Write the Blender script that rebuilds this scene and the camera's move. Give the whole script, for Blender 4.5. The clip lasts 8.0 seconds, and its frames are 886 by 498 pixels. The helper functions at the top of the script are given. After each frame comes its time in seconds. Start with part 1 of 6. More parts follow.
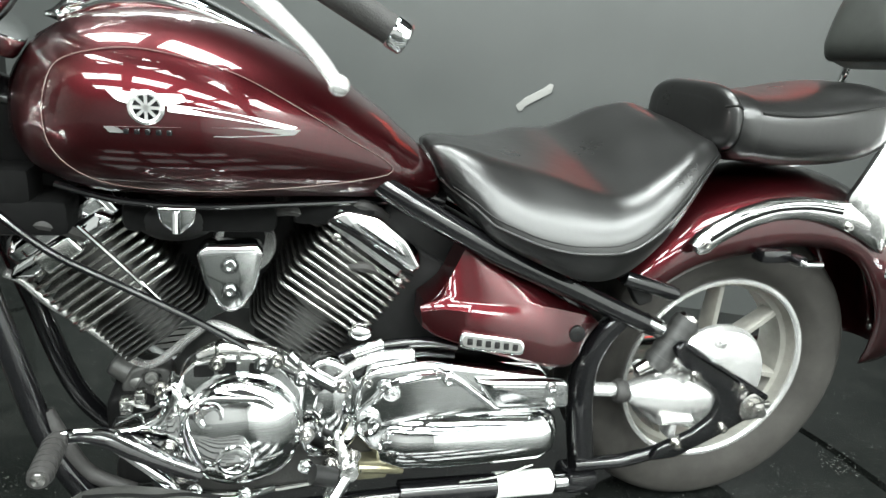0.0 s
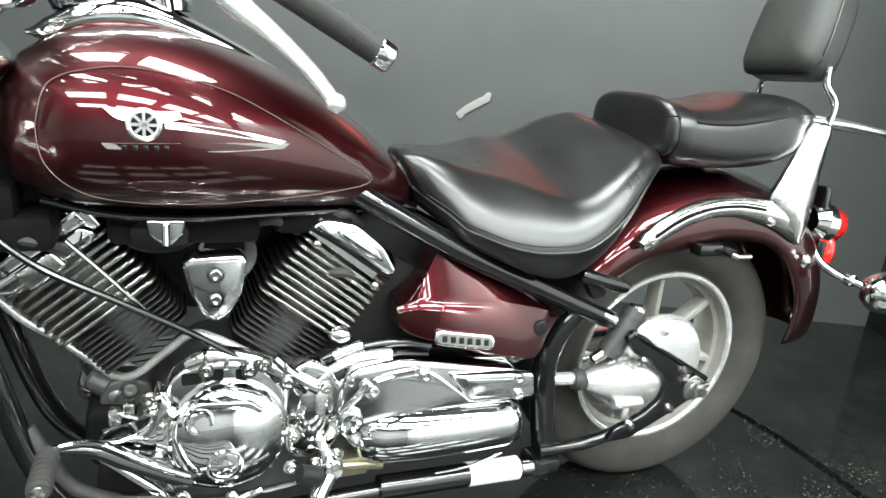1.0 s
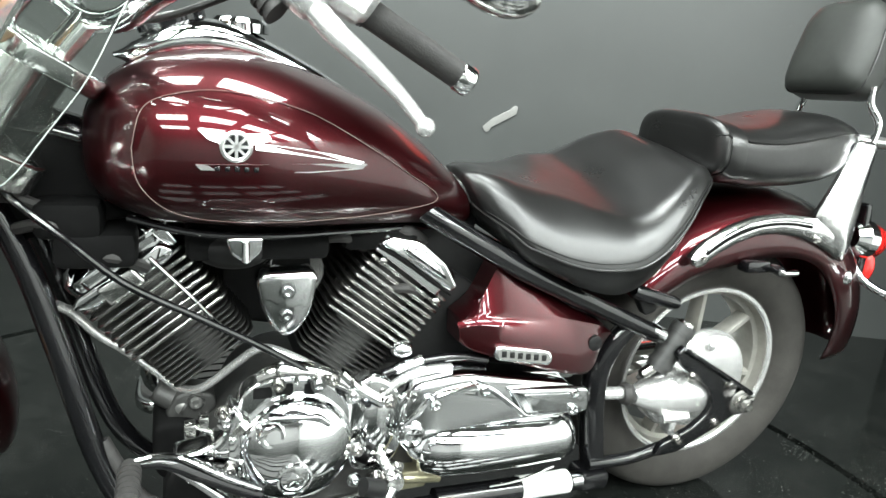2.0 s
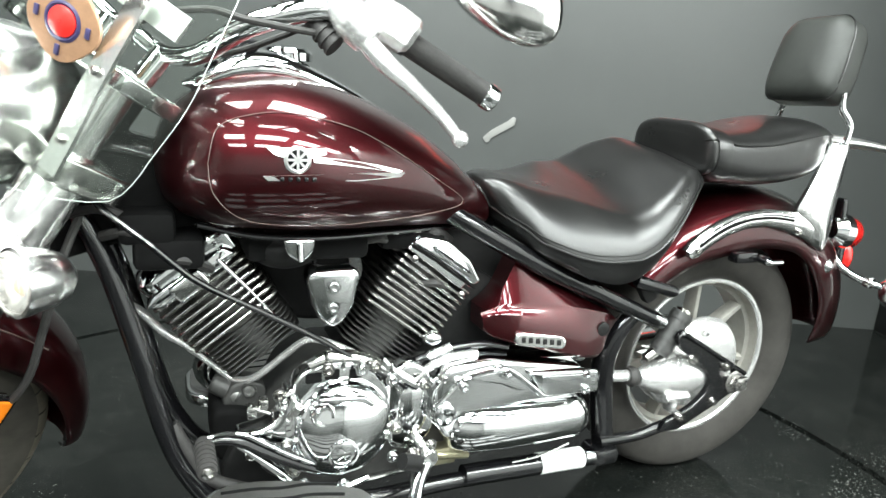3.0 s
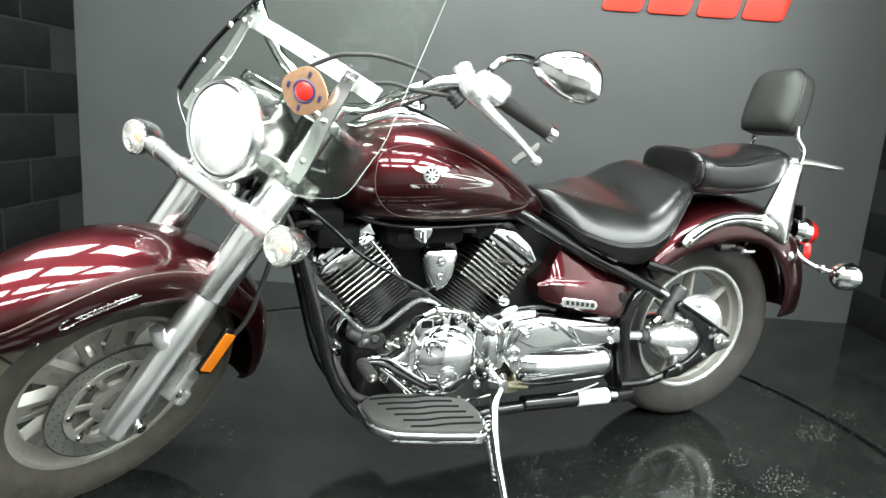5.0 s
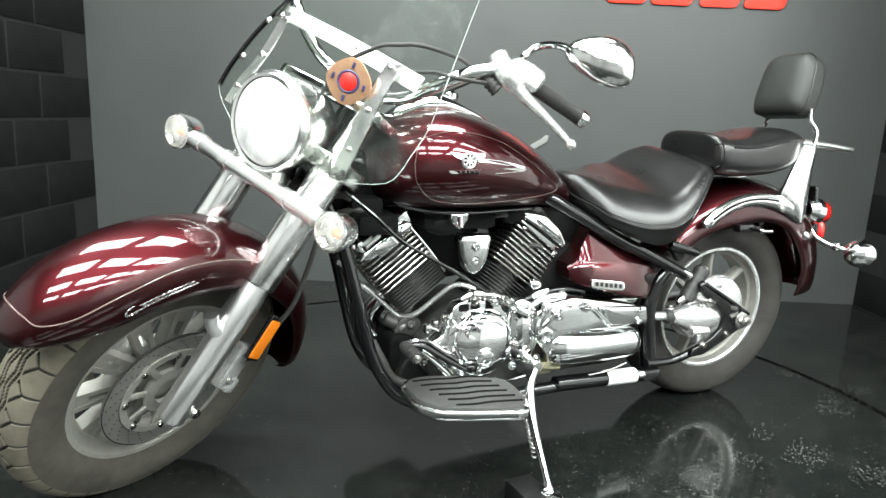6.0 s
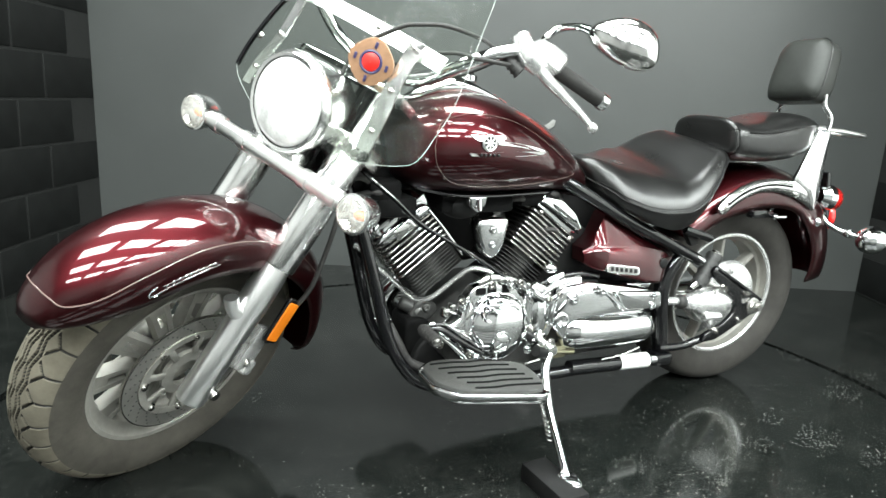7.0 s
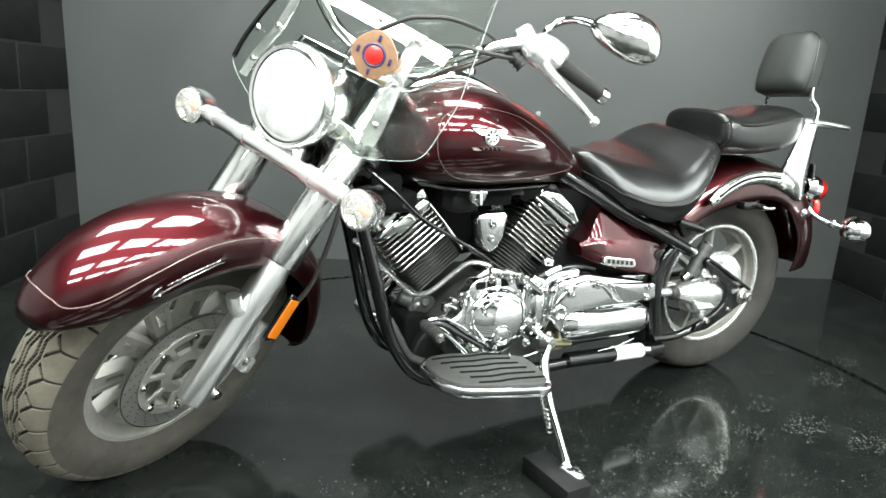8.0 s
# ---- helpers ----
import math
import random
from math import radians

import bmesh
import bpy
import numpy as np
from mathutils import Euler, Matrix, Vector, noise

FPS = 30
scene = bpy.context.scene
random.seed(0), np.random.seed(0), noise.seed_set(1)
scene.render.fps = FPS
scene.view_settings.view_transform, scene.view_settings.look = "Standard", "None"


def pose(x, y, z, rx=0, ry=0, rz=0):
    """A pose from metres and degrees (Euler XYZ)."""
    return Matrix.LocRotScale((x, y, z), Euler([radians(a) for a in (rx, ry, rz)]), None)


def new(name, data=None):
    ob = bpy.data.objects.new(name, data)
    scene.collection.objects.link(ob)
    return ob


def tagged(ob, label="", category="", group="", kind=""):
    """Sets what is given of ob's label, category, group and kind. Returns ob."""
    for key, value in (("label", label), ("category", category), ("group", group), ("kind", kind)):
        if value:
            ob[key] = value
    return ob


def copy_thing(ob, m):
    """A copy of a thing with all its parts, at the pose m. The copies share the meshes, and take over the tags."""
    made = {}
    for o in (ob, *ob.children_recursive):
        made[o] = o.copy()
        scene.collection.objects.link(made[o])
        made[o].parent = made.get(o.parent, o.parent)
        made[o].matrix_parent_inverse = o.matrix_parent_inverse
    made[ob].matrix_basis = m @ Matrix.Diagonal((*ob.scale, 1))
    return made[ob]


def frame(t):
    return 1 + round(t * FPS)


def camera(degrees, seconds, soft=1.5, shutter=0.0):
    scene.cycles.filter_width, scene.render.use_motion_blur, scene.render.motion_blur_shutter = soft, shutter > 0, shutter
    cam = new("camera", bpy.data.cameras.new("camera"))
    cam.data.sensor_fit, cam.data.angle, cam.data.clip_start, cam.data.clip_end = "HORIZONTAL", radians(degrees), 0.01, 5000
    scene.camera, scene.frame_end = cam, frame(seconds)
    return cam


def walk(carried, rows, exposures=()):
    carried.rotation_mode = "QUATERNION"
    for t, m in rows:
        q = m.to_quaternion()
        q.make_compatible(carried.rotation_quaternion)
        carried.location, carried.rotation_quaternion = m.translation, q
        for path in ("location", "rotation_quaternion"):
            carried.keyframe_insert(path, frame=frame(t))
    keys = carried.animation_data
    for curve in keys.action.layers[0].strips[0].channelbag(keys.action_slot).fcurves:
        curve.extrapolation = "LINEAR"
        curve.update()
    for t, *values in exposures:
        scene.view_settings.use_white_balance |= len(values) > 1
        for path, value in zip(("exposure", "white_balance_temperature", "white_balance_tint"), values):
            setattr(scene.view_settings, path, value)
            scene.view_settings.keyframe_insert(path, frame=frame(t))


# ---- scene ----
cam = camera(69.1, 8.0)
ROWS = [
    (0, -0.8995, -0.9984, 0.8829, 73.24, -5.12, -16.06),
    (0.5, -0.9510, -1.0192, 0.8915, 73.69, -5.18, -20.41),
    (1, -0.9869, -1.0316, 0.8917, 74.29, -5.18, -22.74),
    (1.5, -1.0195, -1.0210, 0.8954, 74.95, -4.91, -20.09),
    (1.7, -1.0415, -1.0075, 0.8985, 74.90, -5.20, -20.73),
    (2.8, -1.1727, -1.0475, 0.9031, 75.52, -4.78, -25.78),
    (3, -1.1840, -1.1031, 0.9056, 76.13, -4.04, -23.56),
    (3.5, -1.2188, -1.2492, 0.9055, 76.43, -3.81, -19.36),
    (4, -1.2898, -1.3685, 0.9236, 76.94, -4.80, -21.12),
    (4.5, -1.4295, -1.4759, 0.9354, 77.70, -4.90, -22.66),
    (6, -1.6546, -1.4917, 0.8961, 78.18, -2.51, -24.46),
    (6.5, -1.6826, -1.4796, 0.8870, 77.55, -2.73, -24.53),
    (7, -1.7018, -1.4646, 0.8871, 76.91, -2.95, -24.82),
    (7.5, -1.7262, -1.4454, 0.8899, 76.43, -3.11, -25.96),
    (8, -1.7544, -1.4294, 0.8916, 76.18, -3.01, -27.17),
]
walk(cam, [(t, pose(*row)) for t, *row in ROWS], exposures=[(0.0, 0.17), (0.7, 0.16), (1.7, 0.12), (3.0, 0.18), (3.5, 0.16), (4.5, 0.06), (6.0, 0.0), (7.0, 0.0), (8.0, 0.08)])

# ---- world: a closed room, so only a trace of ambient light ----
world = bpy.data.worlds.new("room_world")
scene.world = world
world.use_nodes = True
world.node_tree.nodes["Background"].inputs[0].default_value = (0.5, 0.52, 0.5, 1)
world.node_tree.nodes["Background"].inputs[1].default_value = 0.05
LAMP = 40.0  # strength of the fluorescent ceiling panels


# ---- materials ----
def material(name, color, rough=0.5, metal=0.0, coat=0.0, coat_rough=0.03, vary=0.0, scale=40.0, bump=0.0, bump_scale=200.0,
             rough_vary=0.0, spec=0.5, emit=0.0, by_object=0.0):
    """A principled material whose colour, gloss and fine relief vary by noise at two scales."""
    m = bpy.data.materials.new(name)
    m.use_nodes = True
    nt = m.node_tree
    b = nt.nodes["Principled BSDF"]
    b.inputs["Base Color"].default_value = (*color, 1)
    b.inputs["Roughness"].default_value = rough
    b.inputs["Metallic"].default_value = metal
    b.inputs["Coat Weight"].default_value = coat
    b.inputs["Coat Roughness"].default_value = coat_rough
    b.inputs["Specular IOR Level"].default_value = spec
    if emit:
        b.inputs["Emission Color"].default_value = (*color, 1)
        b.inputs["Emission Strength"].default_value = emit
    co = nt.nodes.new("ShaderNodeTexCoord")
    if vary or rough_vary:
        big = nt.nodes.new("ShaderNodeTexNoise")
        big.inputs["Scale"].default_value = scale
        big.inputs["Detail"].default_value = 8
        big.inputs["Roughness"].default_value = 0.65
        nt.links.new(co.outputs["Object"], big.inputs["Vector"])
        if vary:
            ramp = nt.nodes.new("ShaderNodeMapRange")
            ramp.inputs["From Min"].default_value, ramp.inputs["From Max"].default_value = 0.3, 0.7
            ramp.inputs["To Min"].default_value, ramp.inputs["To Max"].default_value = 1 - vary, 1 + vary
            nt.links.new(big.outputs["Fac"], ramp.inputs["Value"])
            mul = nt.nodes.new("ShaderNodeVectorMath")
            mul.operation = "SCALE"
            mul.inputs[0].default_value = color
            nt.links.new(ramp.outputs["Result"], mul.inputs["Scale"])
            nt.links.new(mul.outputs["Vector"], b.inputs["Base Color"])
        if rough_vary:
            rr = nt.nodes.new("ShaderNodeMapRange")
            rr.inputs["From Min"].default_value, rr.inputs["From Max"].default_value = 0.35, 0.65
            rr.inputs["To Min"].default_value, rr.inputs["To Max"].default_value = max(0.0, rough - rough_vary), rough + rough_vary
            nt.links.new(big.outputs["Fac"], rr.inputs["Value"])
            nt.links.new(rr.outputs["Result"], b.inputs["Roughness"])
    if bump:
        fine = nt.nodes.new("ShaderNodeTexNoise")
        fine.inputs["Scale"].default_value = bump_scale
        fine.inputs["Detail"].default_value = 5
        bn = nt.nodes.new("ShaderNodeBump")
        bn.inputs["Strength"].default_value = bump
        bn.inputs["Distance"].default_value = 0.002
        nt.links.new(co.outputs["Object"], fine.inputs["Vector"])
        nt.links.new(fine.outputs["Fac"], bn.inputs["Height"])
        nt.links.new(bn.outputs["Normal"], b.inputs["Normal"])
    return m


PAINT = material("burgundy_paint", (0.044, 0.0036, 0.0054), 0.36, 0.9, 1.0, 0.012, vary=0.15, scale=400, spec=0.3)
STRIPE = material("pinstripe_silver", (0.15, 0.095, 0.085), 0.4, 0.3, 0.6)
SATIN_CHROME = material("brushed_chrome", (0.94, 0.94, 0.93), 0.32, 1.0)
CHROME = material("chrome", (0.81, 0.82, 0.82), 0.05, 1.0, rough_vary=0.03, scale=25)
RAIL_CHROME = material("rail_chrome", (0.96, 0.96, 0.95), 0.21, 1.0, rough_vary=0.04, scale=25)
DULL_CHROME = material("worn_chrome", (0.72, 0.72, 0.70), 0.16, 1.0, vary=0.1, scale=60, rough_vary=0.08)
CAST = material("cast_aluminium", (0.84, 0.84, 0.83), 0.27, 0.8, vary=0.03, scale=50, bump=0.25, bump_scale=350)
WHEEL = material("wheel_silver_paint", (0.32, 0.312, 0.284), 0.46, 0.45, 0.2, 0.15, vary=0.12, scale=40, bump=0.08)
BOSS_GREY = material("dull_cast_grey", (0.26, 0.26, 0.25), 0.42, 0.8, vary=0.2, scale=60, bump=0.15, bump_scale=300)
GREY_CAST = material("engine_grey", (0.045, 0.045, 0.043), 0.5, 0.3, vary=0.2, scale=60, bump=0.2, bump_scale=300)
FIN_DARK = material("dark_fins", (0.085, 0.085, 0.082), 0.48, 0.9, vary=0.25, scale=80, bump=0.1)
FIN_EDGE = material("machined_fin_edge", (0.56, 0.55, 0.53), 0.25, 1.0, vary=0.15, scale=120)
BLACK = material("black_gloss_paint", (0.004, 0.004, 0.0045), 0.14, 0.0, 0.3, 0.04, rough_vary=0.06, scale=20)
SATIN = material("black_satin", (0.006, 0.006, 0.006), 0.55, 0.0, vary=0.3, scale=60, bump=0.1, spec=0.28)
# Dust-free rubber of the groove floors, darkened further for their shade.
GROOVE = material("groove_rubber", (0.016, 0.0148, 0.0125), 0.7, 0.0, vary=0.3, scale=60)
DISC = material("brake_disc_steel", (0.27, 0.264, 0.245), 0.42, 0.7, vary=0.12, scale=40, rough_vary=0.05)
RUBBER = material("black_rubber", (0.022, 0.021, 0.02), 0.65, 0.0, vary=0.3, scale=90, bump=0.3, bump_scale=500)
# Dusty tread, its tone also lightened for the strong light from the front.
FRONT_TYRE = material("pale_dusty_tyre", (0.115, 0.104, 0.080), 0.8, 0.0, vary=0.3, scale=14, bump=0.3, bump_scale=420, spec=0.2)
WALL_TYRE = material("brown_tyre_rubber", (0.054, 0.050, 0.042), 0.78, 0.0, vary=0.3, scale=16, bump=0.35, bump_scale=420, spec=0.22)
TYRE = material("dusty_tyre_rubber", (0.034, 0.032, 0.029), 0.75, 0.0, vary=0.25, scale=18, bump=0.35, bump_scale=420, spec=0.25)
LEATHER = material("black_leather", (0.006, 0.006, 0.0058), 0.30, 0.0, vary=0.15, scale=9, rough_vary=0.03, bump=0.14, bump_scale=55, spec=0.55)
VINYL = material("matt_black_vinyl", (0.016, 0.0175, 0.0155), 0.52, 0.0, vary=0.2, scale=60, bump=0.08, bump_scale=420, rough_vary=0.02, spec=0.40)
BOARD = material("ribbed_rubber", (0.030, 0.030, 0.028), 0.6, 0.0, vary=0.25, scale=60, bump=0.3, bump_scale=300)
RED_LENS = material("red_lens", (0.55, 0.015, 0.012), 0.12, 0.0, 0.8)
AMBER = material("amber_reflector", (0.62, 0.165, 0.008), 0.22, 0.0, 0.7, bump=0.5, bump_scale=260)
HEADLAMP = material("lit_headlamp", (0.72, 0.73, 0.71), 0.1, 0.0, 0.8, emit=0.06, vary=0.35, scale=22, bump=0.3, bump_scale=60)
STEEL = material("bolt_steel", (0.52, 0.51, 0.49), 0.2, 1.0, vary=0.15, scale=120)
BRASS = material("yellowed_zinc", (0.30, 0.28, 0.19), 0.35, 0.9, vary=0.2, scale=60)
LABEL = material("white_label", (0.85, 0.85, 0.83), 0.5, vary=0.05, scale=40)
BADGE = material("tan_badge", (0.29, 0.165, 0.095), 0.4, 0.2, vary=0.15, scale=70)
BADGE_RED = material("badge_red", (0.70, 0.02, 0.015), 0.35, 0.0, 0.4)
BADGE_BLUE = material("badge_blue", (0.035, 0.03, 0.085), 0.4)
SIGN_RED = material("sign_red", (0.75, 0.035, 0.015), 0.35, 0.0, 0.2, vary=0.05, scale=8)
TAPE = material("clear_tape", (0.22, 0.22, 0.21), 0.2, 0.0, 0.5, bump=0.8, bump_scale=60)
GREY_WALL = material("grey_satin_paint", (0.050, 0.0535, 0.0518), 0.40, 0.0, vary=0.05, scale=2.5, bump=0.05, bump_scale=120, rough_vary=0.05, spec=0.5)
BLOCK = material("black_block_paint", (0.0035, 0.0040, 0.0037), 0.62, 0.0, vary=0.4, scale=12, bump=0.25, bump_scale=90, spec=0.25)
MORTAR = material("black_mortar", (0.006, 0.0066, 0.006), 0.7, 0.0, vary=0.3, scale=50, bump=0.6, bump_scale=90)
# One white in two tones: dimmed for darker reflections, raised where strongly lit.
TONED_WHITE = material("white_paint", (0.23, 0.23, 0.225), 0.6, vary=0.04, scale=3, bump=0.05)
LIT_WHITE = material("bright_white_paint", (0.78, 0.78, 0.765), 0.55, vary=0.04, scale=3, bump=0.05)
CEILING = material("ceiling_grey", (0.09, 0.09, 0.088), 0.8, vary=0.05, scale=4)
# Near-black without sheen: stands for shade in gaps, recesses and grooves.
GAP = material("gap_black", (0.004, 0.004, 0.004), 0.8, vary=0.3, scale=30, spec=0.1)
LAMP_MAT = material("lamp_diffuser", (0.935, 1.0, 0.975), 0.5, emit=LAMP)
MIRROR = material("mirror_glass", (0.92, 0.92, 0.92), 0.01, 1.0)


# haze is the share of pale diffuse colour that paints a light veil.
def glass_material(name, tint, haze=0.016, dust=(0.62, 0.68, 0.62), gloss_least=0.008, gloss_most=0.30):
    m = bpy.data.materials.new(name)
    m.use_nodes = True
    nt = m.node_tree
    nt.nodes.remove(nt.nodes["Principled BSDF"])
    out = nt.nodes["Material Output"]
    clear = nt.nodes.new("ShaderNodeBsdfTransparent")
    clear.inputs["Color"].default_value = (*tint, 1)
    gloss = nt.nodes.new("ShaderNodeBsdfGlossy")
    gloss.inputs["Roughness"].default_value = 0.02
    facing = nt.nodes.new("ShaderNodeLayerWeight")
    facing.inputs["Blend"].default_value = 0.5
    power = nt.nodes.new("ShaderNodeMath")
    power.operation = "POWER"
    power.inputs[1].default_value = 4.0
    nt.links.new(facing.outputs["Facing"], power.inputs[0])
    amount = nt.nodes.new("ShaderNodeMapRange")
    amount.inputs["To Min"].default_value, amount.inputs["To Max"].default_value = gloss_least, gloss_most
    nt.links.new(power.outputs[0], amount.inputs["Value"])
    mix = nt.nodes.new("ShaderNodeMixShader")
    nt.links.new(amount.outputs["Result"], mix.inputs["Fac"])
    nt.links.new(clear.outputs["BSDF"], mix.inputs[1])
    nt.links.new(gloss.outputs["BSDF"], mix.inputs[2])
    # Painted haze: an even pale layer that lightens the pane.
    veil = nt.nodes.new("ShaderNodeBsdfDiffuse")
    veil.inputs["Color"].default_value = (*dust, 1)
    dusty = nt.nodes.new("ShaderNodeMixShader")
    dusty.inputs["Fac"].default_value = haze
    nt.links.new(mix.outputs["Shader"], dusty.inputs[1])
    nt.links.new(veil.outputs["BSDF"], dusty.inputs[2])
    nt.links.new(dusty.outputs["Shader"], out.inputs["Surface"])
    return m


SCREEN = glass_material("clear_windscreen", (0.93, 0.95, 0.93), 0.005, (0.62, 0.68, 0.62), 0.001, 0.015)


def floor_material():
    """Polished black floor with pale dust, speckles and smeared scuffs."""
    m = material("polished_black_floor", (0.005, 0.0062, 0.0054), 0.14, 0.0, spec=0.30)
    nt = m.node_tree
    b = nt.nodes["Principled BSDF"]
    co = nt.nodes.new("ShaderNodeTexCoord")

    def noise_of(scale, detail, lo, hi, rough=0.6):
        n = nt.nodes.new("ShaderNodeTexNoise")
        n.inputs["Scale"].default_value, n.inputs["Detail"].default_value, n.inputs["Roughness"].default_value = scale, detail, rough
        nt.links.new(co.outputs["Object"], n.inputs["Vector"])
        r = nt.nodes.new("ShaderNodeMapRange")
        r.inputs["From Min"].default_value, r.inputs["From Max"].default_value = lo, hi
        nt.links.new(n.outputs["Fac"], r.inputs["Value"])
        return r.outputs["Result"]

    def math(op, a, c):
        n = nt.nodes.new("ShaderNodeMath")
        n.operation = op
        for k, v in enumerate((a, c)):
            if isinstance(v, (int, float)):
                n.inputs[k].default_value = v
            else:
                nt.links.new(v, n.inputs[k])
        return n.outputs[0]

    cloud = noise_of(2.2, 6, 0.42, 0.72)
    blotch = noise_of(7.5, 8, 0.48, 0.70, 0.7)

    def spots(scale, size, lo, hi):
        vor = nt.nodes.new("ShaderNodeTexVoronoi")
        vor.inputs["Scale"].default_value = scale
        nt.links.new(co.outputs["Object"], vor.inputs["Vector"])
        spot = nt.nodes.new("ShaderNodeMapRange")
        spot.inputs["From Min"].default_value, spot.inputs["From Max"].default_value = size, size * 0.4
        nt.links.new(vor.outputs["Distance"], spot.inputs["Value"])
        return math("MULTIPLY", spot.outputs["Result"], noise_of(5.0, 4, lo, hi))

    specks = math("ADD", spots(75, 0.12, 0.44, 0.62), math("MULTIPLY", spots(190, 0.16, 0.42, 0.66), 0.6))
    haze = math("ADD", math("MULTIPLY", cloud, noise_of(38, 5, 0.35, 0.7)), math("MULTIPLY", blotch, noise_of(90, 6, 0.35, 0.72)))
    dirt = math("ADD", math("MULTIPLY", specks, 0.16), math("MULTIPLY", haze, 0.013))
    mix = nt.nodes.new("ShaderNodeVectorMath")
    mix.operation = "SCALE"
    mix.inputs[0].default_value = (1.0, 1.0, 0.92)
    nt.links.new(dirt, mix.inputs["Scale"])
    add = nt.nodes.new("ShaderNodeVectorMath")
    add.operation = "ADD"
    add.inputs[0].default_value = (0.0056, 0.0066, 0.0060)
    nt.links.new(mix.outputs["Vector"], add.inputs[1])
    nt.links.new(add.outputs["Vector"], b.inputs["Base Color"])
    rough = math("ADD", math("MULTIPLY", haze, 0.10), math("ADD", math("MULTIPLY", specks, 0.4), 0.085))
    nt.links.new(rough, b.inputs["Roughness"])
    return m


FLOOR = floor_material()


# ---- mesh helpers ----
def finish(name, bm, mat, m=None, sharp=35):
    if m is not None:
        bm.transform(m)
    bmesh.ops.recalc_face_normals(bm, faces=bm.faces)
    me = bpy.data.meshes.new(name)
    bm.to_mesh(me)
    bm.free()
    me.materials.append(mat)
    for p in me.polygons:
        p.use_smooth = True
    me.set_sharp_from_angle(angle=radians(sharp))
    return me


def part(name, bm, mat, parent, label="", m=None, sharp=35):
    ob = new(name, finish(name, bm, mat, m, sharp))
    ob.parent = parent
    if label:
        tagged(ob, label)
    return ob


def again(ob, parent, m):
    """Another piece on the same mesh."""
    o = new(ob.name.split(".")[0], ob.data)
    o.parent = parent
    o.matrix_basis = m
    return o


def path(pts, n=8):
    """A smooth line through points."""
    p = [Vector(q) for q in pts]
    out = []
    for i in range(len(p) - 1):
        a, b, c, d = p[max(i - 1, 0)], p[i], p[i + 1], p[min(i + 2, len(p) - 1)]
        for k in range(n):
            t = k / n
            out.append(0.5 * ((2 * b) + (c - a) * t + (2 * a - 5 * b + 4 * c - d) * t * t + (3 * b - a - 3 * c + d) * t ** 3))
    out.append(p[-1])
    return out


def tube(pts, r, seg=14, bm=None, n=8, flat=1.0, ends=True):
    """A round (or flattened) bar along a smooth line; r is one radius or one for each given point."""
    bm = bm or bmesh.new()
    line = path(pts, n) if n > 1 else [Vector(q) for q in pts]
    if isinstance(r, (int, float)):
        rad = [r] * len(line)
    else:
        rad = list(np.interp(np.linspace(0, len(pts) - 1, len(line)), range(len(pts)), r))
    side = None
    rings = []
    for i, c in enumerate(line):
        d = (line[min(i + 1, len(line) - 1)] - line[max(i - 1, 0)]).normalized()
        if side is None:
            side = d.orthogonal().normalized()
        side = (side - d * side.dot(d)).normalized()
        up = d.cross(side)
        rings.append([bm.verts.new(c + side * rad[i] * math.cos(a) + up * rad[i] * flat * math.sin(a))
                      for a in (2 * math.pi * k / seg for k in range(seg))])
    for a, b in zip(rings, rings[1:]):
        for k in range(seg):
            bm.faces.new((a[k], a[(k + 1) % seg], b[(k + 1) % seg], b[k]))
    if ends:
        bm.faces.new(rings[0][::-1])
        bm.faces.new(rings[-1])
    return bm


def loft(rings, bm=None, cap=True, closed=True):
    bm = bm or bmesh.new()
    rows = [[bm.verts.new(v) for v in ring] for ring in rings]
    for a, b in zip(rows, rows[1:]):
        for k in range(len(a) if closed else len(a) - 1):
            bm.faces.new((a[k], a[(k + 1) % len(a)], b[(k + 1) % len(b)], b[k]))
    if cap:
        bm.faces.new(rows[0][::-1])
        bm.faces.new(rows[-1])
    return bm


def rounded(pts, r, n=5):
    """A polygon's corners rounded: points (u, v)."""
    out = []
    m = len(pts)
    for i in range(m):
        a, b, c = (Vector(pts[j % m]) for j in (i - 1, i, i + 1))
        d1, d2 = (a - b), (c - b)
        k = min(r, d1.length * 0.48, d2.length * 0.48)
        p, q = b + d1.normalized() * k, b + d2.normalized() * k
        for s in range(n + 1):
            t = s / n
            out.append(p * (1 - t) ** 2 + b * 2 * t * (1 - t) + q * t * t)
    return out


